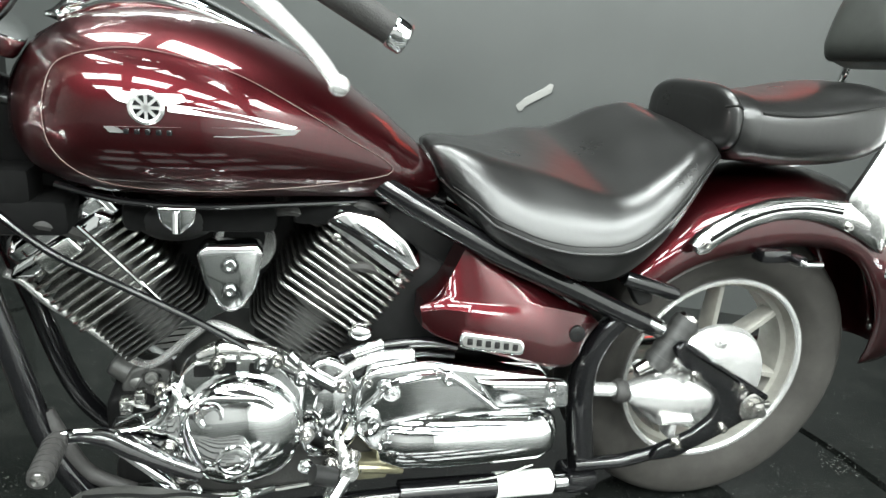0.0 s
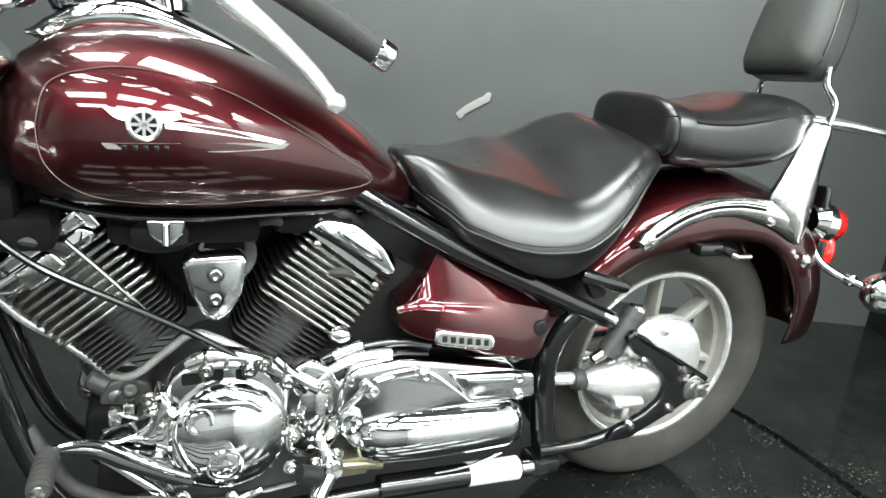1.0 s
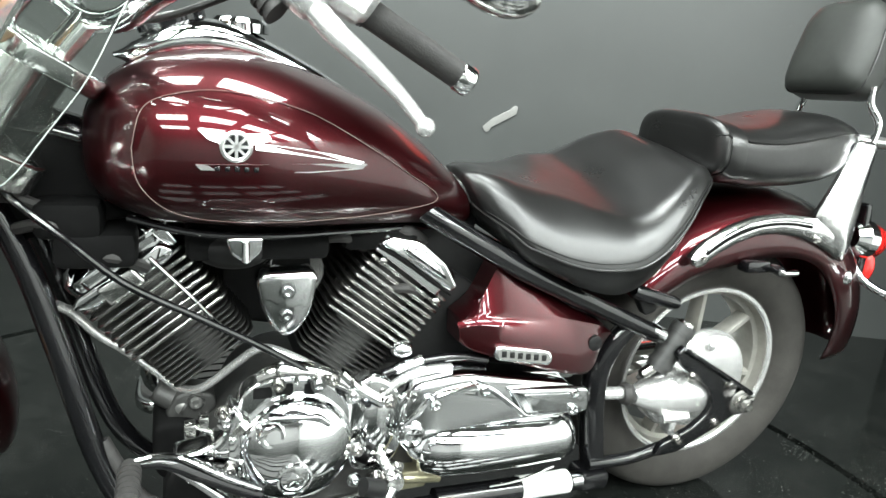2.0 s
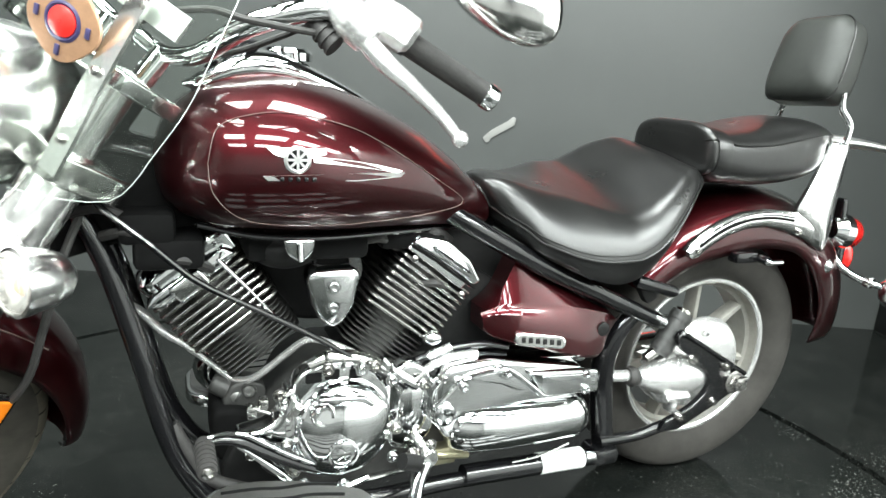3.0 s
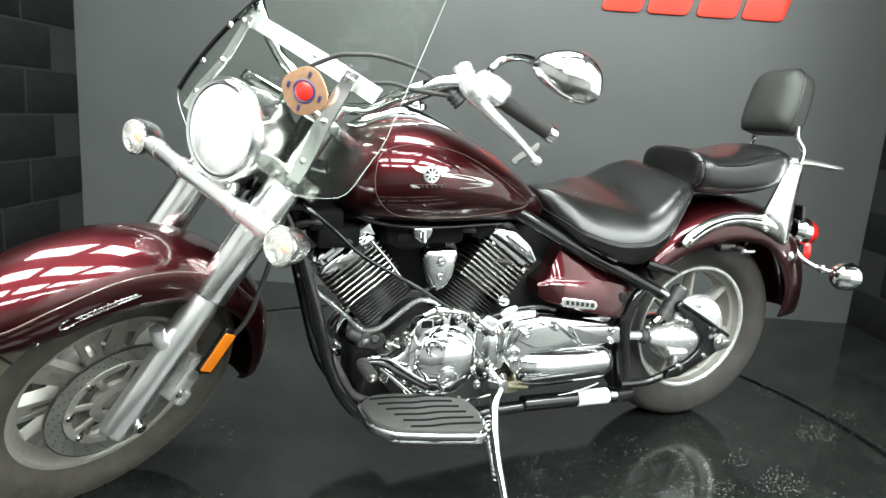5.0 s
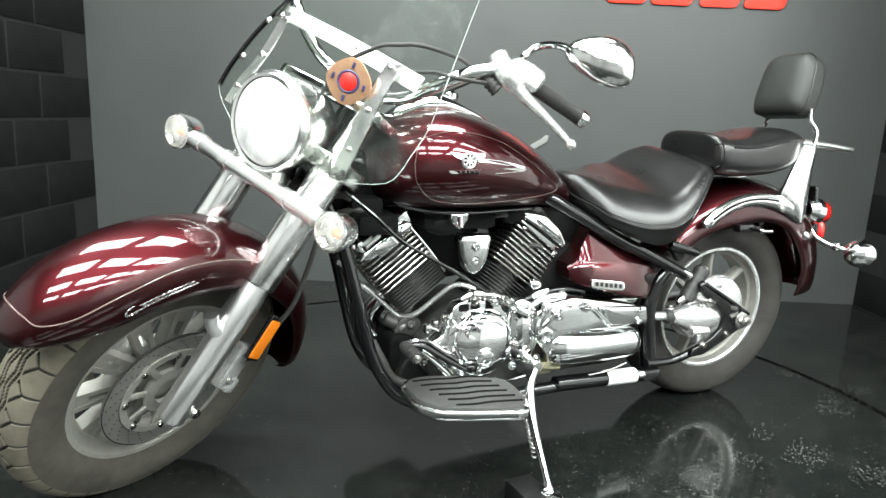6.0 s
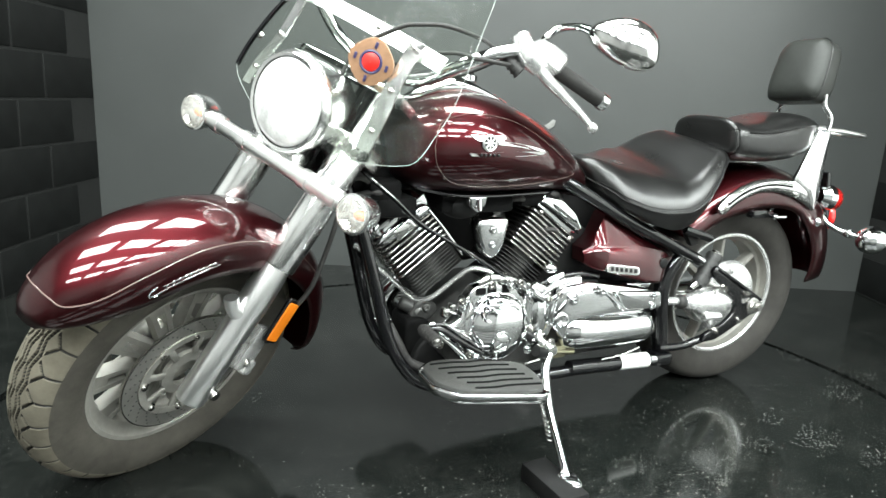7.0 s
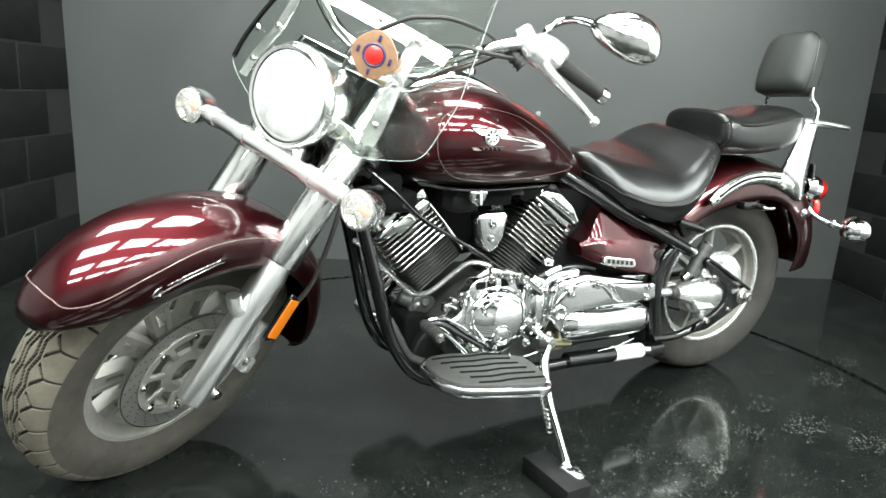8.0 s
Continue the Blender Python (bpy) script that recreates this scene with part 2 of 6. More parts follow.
def prism(pts, y0, y1, r=0.0, bevel=0.0, bm=None, n=4, axis="y", segs=2):
    """A plate: outline (x, z) with rounded corners, from y0 to y1, with bevelled rims."""
    bm = bm or bmesh.new()
    line = rounded(pts, r, n) if r else [Vector(p) for p in pts]
    place = {"y": lambda u, v, w: (u, w, v), "x": lambda u, v, w: (w, u, v), "z": lambda u, v, w: (u, v, w)}[axis]
    if bevel:
        lo, hi = (y0, y1) if y0 < y1 else (y1, y0)
        turn = 1.0 if sum(a.x * b.y - b.x * a.y for a, b in zip(line, line[1:] + line[:1])) > 0 else -1.0
        steps = [(lo, bevel), (lo + bevel * 0.15, bevel * 0.45), (lo + bevel * 0.45, bevel * 0.15), (lo + bevel, 0),
                 (hi - bevel, 0), (hi - bevel * 0.45, bevel * 0.15), (hi - bevel * 0.15, bevel * 0.45), (hi, bevel)]
        rings = []
        for w, d in steps:
            ring = []
            for i, p in enumerate(line):
                t = line[(i + 1) % len(line)] - line[i - 1]
                q = p - Vector((t.y, -t.x)).normalized() * d * turn
                ring.append(place(q.x, q.y, w))
            rings.append(ring)
        return loft(rings, bm)
    return loft([[place(p.x, p.y, y0) for p in line], [place(p.x, p.y, y1) for p in line]], bm)


def lathe(profile, centre=(0, 0, 0), seg=48, axis="y", bm=None, close=False, cap=False):
    """Turn a profile of (radius, along the axis) round the axis."""
    bm = bm or bmesh.new()
    c = Vector(centre)
    rings = []
    for k in range(seg):
        a = 2 * math.pi * k / seg
        u, v = math.cos(a), math.sin(a)
        f = {"y": lambda r, h: Vector((r * u, h, r * v)), "x": lambda r, h: Vector((h, r * u, r * v)), "z": lambda r, h: Vector((r * u, r * v, h))}[axis]
        rings.append([bm.verts.new(c + f(r, h)) for r, h in profile])
    m = len(profile)
    for k in range(seg):
        a, b = rings[k], rings[(k + 1) % seg]
        for i in range(m if close else m - 1):
            j = (i + 1) % m
            bm.faces.new((a[i], a[j], b[j], b[i]))
    if cap:
        for i in (0, m - 1):
            bm.faces.new([r[i] for r in rings])
    bmesh.ops.remove_doubles(bm, verts=bm.verts, dist=1e-6)
    return bm


def box(cx, cy, cz, sx, sy, sz, bevel=0.003, bm=None):
    b = bmesh.new()
    bmesh.ops.create_cube(b, size=1)
    bmesh.ops.scale(b, vec=(sx, sy, sz), verts=b.verts)
    if bevel:
        bmesh.ops.bevel(b, geom=b.edges[:], offset=bevel, segments=2, affect="EDGES", profile=0.5)
    bmesh.ops.translate(b, vec=(cx, cy, cz), verts=b.verts)
    return b


def merge(*bms):
    me = bpy.data.meshes.new("tmp")
    out = bmesh.new()
    for b in bms:
        b.to_mesh(me)
        b.free()
        out.from_mesh(me)
    bpy.data.meshes.remove(me)
    return out


def ball(c, r, sx=1, sy=1, sz=1, u=20, v=12):
    b = bmesh.new()
    bmesh.ops.create_uvsphere(b, u_segments=u, v_segments=v, radius=r)
    bmesh.ops.scale(b, vec=(sx, sy, sz), verts=b.verts)
    bmesh.ops.translate(b, vec=c, verts=b.verts)
    return b


def bolt(x, y, z, r=0.007, h=0.006):
    """A domed cap bolt with a socket, its head towards the near side."""
    return lathe([(0.0001, -h * 0.3), (r * 0.45, -h * 0.3), (r * 0.5, -h), (r * 0.85, -h), (r, -h * 0.6), (r, 0), (r * 1.5, 0), (r * 1.5, h * 0.3)], (x, y, z), 16, "y")


# ---- the room ----
WALL_O, WALL_E, WALL_N = Vector((-0.154, 1.47, 0)), Vector((0.9063, -0.4226, 0)), Vector((0.4226, 0.9063, 0))
WALL_M = Matrix(((WALL_E.x, WALL_N.x, 0, WALL_O.x), (WALL_E.y, WALL_N.y, 0, WALL_O.y), (0, 0, 1, 0), (0, 0, 0, 1)))
LEFT_E, RIGHT_E, HIGH = -1.92, 2.08, 3.0
BACK_FAR = -7.5
TABLE_C, TABLE_R = (-0.83, 0.02), 1.365


def room():
    # floor: one sheet with a round opening for the turntable
    bm = bmesh.new()
    rings = []
    for r in (TABLE_R + 0.026, 1.6, 2.5, 5.0, 9.0):
        rings.append([bm.verts.new((TABLE_C[0] + r * math.cos(a), TABLE_C[1] + r * math.sin(a), 0)) for a in (2 * math.pi * k / 128 for k in range(128))])
    rings.insert(0, [bm.verts.new((v.co.x, v.co.y, -0.03)) for v in rings[0]])
    for a, b in zip(rings, rings[1:]):
        for k in range(128):
            bm.faces.new((a[k], a[(k + 1) % 128], b[(k + 1) % 128], b[k]))
    tagged(new("floor", finish("floor", bm, FLOOR)), "polished black floor with dust and scuffs", "floor", kind="structure")
    bm = lathe([(TABLE_R + 0.3, -0.031), (0.001, -0.031)], (*TABLE_C, 0), 64, "z")
    tagged(new("ground", finish("ground", bm, GAP)), "dark pit below the turntable", "ground", kind="structure")
    bm = lathe([(TABLE_R - 0.002, -0.03), (TABLE_R, -0.003), (TABLE_R - 0.003, 0), (0.9, 0.0), (0.4, 0.0), (0.0005, 0)], (*TABLE_C, 0), 160, "z")
    tagged(new("turntable", finish("turntable", bm, FLOOR)), "round black turntable set flush in the floor", "turntable", kind="structure")

    def wall(name, label, mat, e0, e1, n0, n1, z0=0.0, z1=HIGH):
        bm = box((e0 + e1) / 2, (n0 + n1) / 2, (z0 + z1) / 2, e1 - e0, n1 - n0, z1 - z0, 0)
        bm.transform(WALL_M)
        return tagged(new(name, finish(name, bm, mat)), label, "wall", kind="structure")

    wall("wall_back", "smooth grey satin-painted wall", GREY_WALL, LEFT_E - 0.2, RIGHT_E + 0.2, 0.0, 0.15)
    left = wall("wall_left", "black-painted concrete block wall", MORTAR, LEFT_E - 0.2, LEFT_E - 0.005, -2.0, -0.002)
    # Unseen walls, added to give chrome and paint something pale to reflect.
    wall("wall_far", "unseen showroom wall, white toned down for reflections", TONED_WHITE, LEFT_E - 1.1, LEFT_E - 0.95, BACK_FAR, -2.0)
    wall("wall_end", "unseen showroom wall, white toned down for reflections", TONED_WHITE, LEFT_E - 1.1, LEFT_E - 0.2, -2.0, -1.85)
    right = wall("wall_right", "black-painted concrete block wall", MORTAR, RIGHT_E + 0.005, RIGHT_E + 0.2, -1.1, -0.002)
    # The raised tone puts the right side's strong light into the colour.
    wall("wall_side", "white showroom wall, tone raised for strong light", LIT_WHITE, RIGHT_E + 1.6, RIGHT_E + 1.75, BACK_FAR, -1.1)
    wall("wall_return", "white showroom wall, tone raised for strong light", LIT_WHITE, RIGHT_E + 0.2, RIGHT_E + 1.75, -1.1, -0.95)
    wall("wall_front", "unseen showroom wall, white toned down for reflections", TONED_WHITE, LEFT_E - 1.1, RIGHT_E + 1.75, BACK_FAR - 0.15, BACK_FAR)
    bm = box((LEFT_E + RIGHT_E) / 2 + 0.3, BACK_FAR / 2, HIGH + 0.06, 7.4, 9.0, 0.12, 0)
    bm.transform(WALL_M)
    tagged(new("ceiling", finish("ceiling", bm, CEILING)), "plain grey ceiling above the bay", "ceiling", kind="structure")
    return left, right


wall_left, wall_right = room()


def ceiling_lights():
    first = None
    for i, e in enumerate((-1.3, 0.2, 1.7, 3.1)):
        for j, n in enumerate((-1.55, -2.85, -4.15, -5.6)):
            if i > 1 and j == 0:
                continue
            m = WALL_M @ pose(e, n, HIGH - 0.005)
            if first:
                copy_thing(first, m)
                continue
            first = tagged(new("ceiling_light"), "white fluorescent ceiling panel with a thin frame", "ceiling light", "ceiling lights")
            frame_bm = merge(*[box(x, y, -0.02, sx, sy, 0.05, 0.004) for x, y, sx, sy in ((0, 0.315, 1.24, 0.03), (0, -0.315, 1.24, 0.03), (0.605, 0, 0.03, 0.6), (-0.605, 0, 0.03, 0.6))])
            part("frame", frame_bm, TONED_WHITE, first)
            part("tray", box(0, 0, -0.018, 1.16, 0.585, 0.02, 0.002), TONED_WHITE, first)
            part("diffuser", loft([[(-0.575, -0.285, -0.031), (-0.575, 0.285, -0.031)], [(0.575, -0.285, -0.031), (0.575, 0.285, -0.031)]], cap=False, closed=False), LAMP_MAT, first)
            first.matrix_basis = m


ceiling_lights()


# ---- the motorcycle ----
# Bike space: x to the rear, y to its far side, z up, origin under the rear axle.
LEAN = 0.96
RAKE, STEER = radians(33), radians(37)
bike = tagged(new("motorcycle"), "burgundy and chrome cruiser motorcycle on its side stand", "motorcycle")
bike.matrix_basis = pose(0, 0, 0, LEAN)

FORK_Z = Vector((math.sin(RAKE), 0, math.cos(RAKE)))
FORK_Y = Vector((-math.cos(RAKE) * math.sin(STEER), math.cos(STEER), math.sin(RAKE) * math.sin(STEER)))
FORK_X = FORK_Y.cross(FORK_Z)
FORK = Matrix(((FORK_X.x, FORK_Y.x, FORK_Z.x, -1.64), (FORK_X.y, FORK_Y.y, FORK_Z.y, -0.02), (FORK_X.z, FORK_Y.z, FORK_Z.z, 0.295), (0, 0, 0, 1)))
REAR = pose(0.021, 0.048, 0.3137, 1.5, 0, -2.9)
FLIP = Matrix.Diagonal((1, -1, 1, 1))


def section(x, w, zb, zt, zm=None, p=2.3, n=40, dish=0.0, cy=0.0):
    """One rounded cross-section of a body lofted along x."""
    zm = zb + 0.45 * (zt - zb) if zm is None else zm
    ring = []
    for k in range(n):
        a = 2 * math.pi * k / n
        c, s = math.cos(a), math.sin(a)
        y = w * math.copysign(abs(c) ** (2 / p), c)
        z = zm + ((zt - zm) if s > 0 else (zm - zb)) * math.copysign(abs(s) ** (2 / p), s)
        if s > 0:
            z -= dish * (1 - (y / w) ** 2) ** 2
        ring.append((x, y + cy, z))
    return ring


def spline(rows, x):
    """Smooth value of each column of rows at x (first column)."""
    xs = [r[0] for r in rows]
    i = min(max(np.searchsorted(xs, x) - 1, 0), len(rows) - 2)
    a, b, c, d = rows[max(i - 1, 0)], rows[i], rows[i + 1], rows[min(i + 2, len(rows) - 1)]
    t = (x - b[0]) / (c[0] - b[0])
    return [0.5 * (2 * q + (r - p) * t + (2 * p - 5 * q + 4 * r - s) * t * t + (3 * q - p - 3 * r + s) * t ** 3) for p, q, r, s in zip(a[1:], b[1:], c[1:], d[1:])]


def body(rows, count, p=2.3, dish=None, cy=0.0, mid=0.45):
    x0, x1 = rows[0][0], rows[-1][0]
    rings = []
    for k in range(count + 1):
        x = x0 + (x1 - x0) * (0.5 - 0.5 * math.cos(math.pi * k / count))
        w, zb, zt = spline(rows, x)
        zt = max(zt, zb + 0.004)
        rings.append(section(x, max(w, 0.004), zb, zt, zb + mid * (zt - zb), p=p, dish=dish(x) if dish else 0.0, cy=cy))
    return loft(rings)


# -- wheels --
def tyre_bm(radius, width, rim_r, tread, na, nb, crown=None):
    """A tyre with a flattened crown; grooves are cut into the tread. crown: True for the tread alone, False for the
    walls alone. Groove floors take the second material, darkened for clean rubber and for shade.
    """
    bm = bmesh.new()
    h = radius - rim_r
    prof = [(-0.62, 0.0), (-0.80, 0.10), (-0.95, 0.28), (-1.0, 0.46), (-0.99, 0.60), (-0.95, 0.72), (-0.88, 0.80), (-0.76, 0.875), (-0.56, 0.94), (-0.30, 0.985), (0.0, 1.0)]
    prof = prof + [(-y, z) for y, z in prof[-2::-1]]
    line = [(p.x * width / 2, rim_r - 0.003 + (h + 0.003) * p.y) for p in path([Vector((y, z, 0)) for y, z in prof], 12)]
    lim = 0.965 * width / 2
    first = next(k for k, (y, q) in enumerate(line) if y > -lim and q > rim_r + 0.6 * h)
    last = len(line) - 1 - first
    if crown is True:
        count = nb
        pick = [first + (last - first) * k / count for k in range(count + 1)]
        pts = [(np.interp(k, range(len(line)), [q[0] for q in line]), np.interp(k, range(len(line)), [q[1] for q in line])) for k in pick]
        strips = [pts]
    elif crown is False:
        strips = [line[: first + 1 : 2] + ([line[first]] if first % 2 else []), ([line[last]] if first % 2 else []) + line[last::2] if first % 2 == 0 else [line[last]] + line[last + 1 :: 2]]
    for pts in strips:
        rows = []
        for i in range(na):
            a = 2 * math.pi * i / na
            rows.append([bm.verts.new(((q - tread(a, 0, y)) * math.cos(a), y, (q - tread(a, 0, y)) * math.sin(a))) for y, q in pts])
        for u, v in zip(rows, rows[1:] + rows[:1]):
            for j in range(len(pts) - 1):
                bm.faces.new((u[j], u[j + 1], v[j + 1], v[j]))
        if crown:
            for f in bm.faces:
                p = f.calc_center_median()
                f.material_index = int(tread(math.atan2(p.z, p.x) % (2 * math.pi), 0, p.y) > 0.003)
    return bm


def front_tread(a, s, y):
    """Two zigzag grooves beside the crown and forked grooves that run out over the shoulders."""
    u, v = (a * 16 / math.pi) % 1.0, abs(y)
    saw = abs(2 * u - 1)
    deep = 0.0
    for mid in (0.004, 0.014):
        deep = max(deep, 1 - abs(v - mid - 0.007 * saw) / 0.0032)
    w = abs((u + (0.5 if y > 0 else 0.0)) % 1.0 - 0.5)
    if 0.027 < v < 0.043:
        deep = max(deep, 1 - abs(w - (0.043 - v) * 22) / 0.085)
    if 0.041 < v < 0.064:
        deep = max(deep, 1 - w / 0.045)
    return 0.007 * min(1.0, 2.2 * max(deep, 0.0))


def rear_tread(a, s, y):
    u = (a * 14 / math.pi) % 1.0
    return 0.005 if 0.03 < abs(y) < 0.07 and abs(u - 0.2 - abs(y) * 6) < 0.05 else 0.0


def wheel(name, m, radius, width, rim_r, rim_w, label, tyre_label, front):
    hw = rim_w / 2
    prof = [(rim_r + 0.002, -hw), (rim_r + 0.006, -hw - 0.004), (rim_r + 0.003, -hw - 0.010), (rim_r - 0.008, -hw - 0.008), (rim_r - 0.014, -hw + 0.004),
            (rim_r - 0.030, -hw + 0.016), (rim_r - 0.034, 0), (rim_r - 0.030, hw - 0.016), (rim_r - 0.014, hw - 0.004), (rim_r - 0.008, hw + 0.008),
            (rim_r + 0.003, hw + 0.010), (rim_r + 0.006, hw + 0.004), (rim_r + 0.002, hw), (rim_r - 0.016, hw * 0.4), (rim_r - 0.016, -hw * 0.4)]
    if not front:
        prof[4:10] = [(rim_r - 0.011, -hw + 0.006), (rim_r - 0.013, -hw + 0.014), (rim_r - 0.024, -hw + 0.017), (rim_r - 0.027, 0), (rim_r - 0.024, hw - 0.017), (rim_r - 0.011, hw - 0.006), (rim_r - 0.008, hw + 0.008)]
    w = part(name, lathe(prof, (0, 0, 0), 96, "y", close=True), WHEEL, bike, label, m)
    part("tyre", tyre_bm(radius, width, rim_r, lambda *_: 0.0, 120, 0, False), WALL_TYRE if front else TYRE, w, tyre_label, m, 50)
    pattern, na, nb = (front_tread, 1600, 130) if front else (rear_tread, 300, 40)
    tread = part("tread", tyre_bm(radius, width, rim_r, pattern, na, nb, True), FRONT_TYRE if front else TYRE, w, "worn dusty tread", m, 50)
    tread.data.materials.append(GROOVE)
    part("hub", lathe([(0.001, -0.05), (0.03, -0.05), (0.045, -0.04), (0.05, -0.01), (0.05, 0.01), (0.045, 0.04), (0.03, 0.05), (0.001, 0.05)], (0, 0, 0), 32, "y"), WHEEL, w, "", m)
    if not front:
        part("rim_lip", lathe([(rim_r + 0.003, -hw - 0.011), (rim_r + 0.001, -hw - 0.0145), (rim_r - 0.006, -hw - 0.0145), (rim_r - 0.010, -hw - 0.011), (rim_r - 0.009, -hw - 0.006)], (0, 0, 0), 96, "y", close=True), CAST, w, "bright machined rim lip", m)
    count = 10 if front else 7
    for k in range(count):
        a = pose(0, 0, 0, 0, 360 / count * k + (-22 if front else -3), 0)
        if front:
            # a broad slab spoke with raised edges and one slot near the rim
            bms = []
            for sx in (-1, 1):
                bms.append(loft([[(sx * (0.009 + 0.009 * t) + dx, dy * (0.020 - 0.004 * t), 0.04 + (rim_r - 0.068) * t) for dx, dy in ((-0.006, -1), (0.006, -1), (0.007, 0.9), (-0.007, 0.9))] for t in (0, 0.3, 0.6, 0.85, 1.0)]))
            for t0, t1 in ((0.0, 0.48), (0.76, 1.0)):
                bms.append(loft([[(dx * (0.009 + 0.009 * t), dy * 0.015, 0.04 + (rim_r - 0.068) * t) for dx, dy in ((-1, -1), (1, -1), (1, 1), (-1, 1))] for t in (t0, t1)]))
            bm = merge(*bms)
        else:
            bm = loft([[(dx * (0.0115 - 0.002 * t), dy * (0.020 - 0.004 * t) - 0.012 - 0.008 * t, 0.03 + (rim_r - 0.055) * t) for dx, dy in ((-1, -0.55), (-0.5, -1), (0.5, -1), (1, -0.55), (1, 1), (-1, 1))] for t in (0, 0.35, 0.7, 0.9, 1.0)])
        part("spoke", bm, WHEEL, w, "", m @ a)
    return w


def brake_disc(parent, m, side):
    y = 0.068 * side
    bms = [lathe([(0.110, y - 0.0025), (0.149, y - 0.0025), (0.149, y + 0.0025), (0.110, y + 0.0025)], (0, 0, 0), 72, "y", close=True)]
    disc = part("brake_disc", merge(*bms), DISC, parent, "drilled steel brake disc", m)
    part("carrier", lathe([(0.034, y - 0.010 * side), (0.056, y - 0.010 * side), (0.058, y + 0.002 * side), (0.034, y + 0.006 * side)], (0, 0, 0), 40, "y", close=True), WHEEL, parent, "", m)
    part("carrier_ring", lathe([(0.096, y - 0.004 * side), (0.112, y - 0.003 * side), (0.112, y + 0.006 * side), (0.096, y + 0.005 * side)], (0, 0, 0), 48, "y", close=True), WHEEL, parent, "", m)
    for r in (0.149, 0.113):
        part("disc_edge", lathe([(r - 0.0014, y - 0.0034), (r + 0.0008, y - 0.0036), (r + 0.0014, y - 0.002), (r + 0.0014, y + 0.003), (r - 0.0014, y + 0.003)], (0, 0, 0), 72, "y", close=True), STEEL, parent, "bright machined disc edge", m)
    for k in range(8):
        part("carrier_arm", box(0, y + 0.001 * side, 0.077, 0.015, 0.007, 0.046, 0.002), WHEEL, parent, "", m @ pose(0, 0, 0, 0, 45 * k + 10, 0))
    return disc


# the front wheel's axle: tilted with the lean, turned with the fork
AXLE = Vector((-math.cos(radians(23)) * math.sin(radians(31.5)), math.cos(radians(23)) * math.cos(radians(31.5)), math.sin(radians(23))))
FORE = AXLE.cross(Vector((0, 0, 1))).normalized()
WHEEL_UP = FORE.cross(AXLE)
ROLLER = pose(0, 0, 0, -LEAN) @ Matrix(((FORE.x, AXLE.x, WHEEL_UP.x, -1.667), (FORE.y, AXLE.y, WHEEL_UP.y, 0.028), (FORE.z, AXLE.z, WHEEL_UP.z, 0.2955), (0, 0, 0, 1)))
front_wheel = wheel("front_wheel", ROLLER, 0.321, 0.131, 0.2075, 0.070, "silver cast front wheel with slotted slab spokes", "worn dusty front tyre with zigzag tread", True)
for side in (-1, 1):
    brake_disc(front_wheel, ROLLER, side)
# Flat dark discs laid on the surface for the shade in the drillings.
HOLE = material("disc_hole", (0.03, 0.03, 0.03), 0.7)
hole = part("hole", lathe([(0.0001, 0), (0.0021, 0)], (0, 0, 0), 10, "y"), HOLE, front_wheel)
hole.matrix_basis = ROLLER @ pose(0.120, -0.0710, 0)
for k in range(95):
    a = 2 * math.pi * (k + 1) / 96
    r = (0.117, 0.125, 0.133, 0.141)[k % 4]
    again(hole, front_wheel, ROLLER @ pose(r * math.cos(a), -0.0710, r * math.sin(a)))
for k in range(8):
    a = 2 * math.pi * k / 8
    part("disc_bolt", bolt(0.102 * math.cos(a), -0.072, 0.102 * math.sin(a), 0.0075), STEEL, front_wheel, "", ROLLER)
rear_wheel = wheel("rear_wheel", REAR, 0.315, 0.164, 0.2035, 0.096, "silver cast rear wheel with seven slim spokes", "worn dusty rear tyre", False)


# -- fenders --
def fender_bm(rows, prof, count, pinch=True):
    """A fender swept round a wheel: rows of (degrees, outer radius, skirt radius, half width)."""
    rings = []
    for k in range(count + 1):
        a = rows[0][0] + (rows[-1][0] - rows[0][0]) * k / count
        R, r, w = spline(rows, a)
        ring = []
        for s, h in prof:
            rad = r + (R - r) * h
            t = radians(a)
            ring.append((rad * math.cos(t), s * w, rad * math.sin(t)))
        rings.append(ring)
    return loft(rings, cap=False, closed=False)


U_SHAPE = [(-1.0, 0.0), (-1.02, 0.12), (-1.02, 0.30), (-0.99, 0.46), (-0.93, 0.60), (-0.83, 0.73), (-0.68, 0.84), (-0.48, 0.93), (-0.25, 0.985), (0.0, 1.0)]
U_SHAPE = U_SHAPE + [(-s, h) for s, h in U_SHAPE[-2::-1]]


def thicken(ob, t):
    mod = ob.modifiers.new("thickness", "SOLIDIFY")
    mod.thickness, mod.offset = t, 0
    return ob


FF = [(16, 0.345, 0.326, 0.030), (18, 0.350, 0.318, 0.052), (23, 0.354, 0.308, 0.074), (32, 0.358, 0.298, 0.086), (55, 0.372, 0.288, 0.094), (85, 0.382, 0.284, 0.096), (115, 0.394, 0.288, 0.096),
      (135, 0.409, 0.300, 0.095), (150, 0.426, 0.313, 0.090), (160, 0.433, 0.330, 0.080), (166, 0.431, 0.350, 0.066), (171, 0.424, 0.374, 0.050), (174.2, 0.412, 0.396, 0.026)]
front_fender = thicken(part("front_fender", fender_bm(FF, U_SHAPE, 60), PAINT, bike, "deep burgundy front fender with a fine pinstripe", FORK, 60), 0.004)


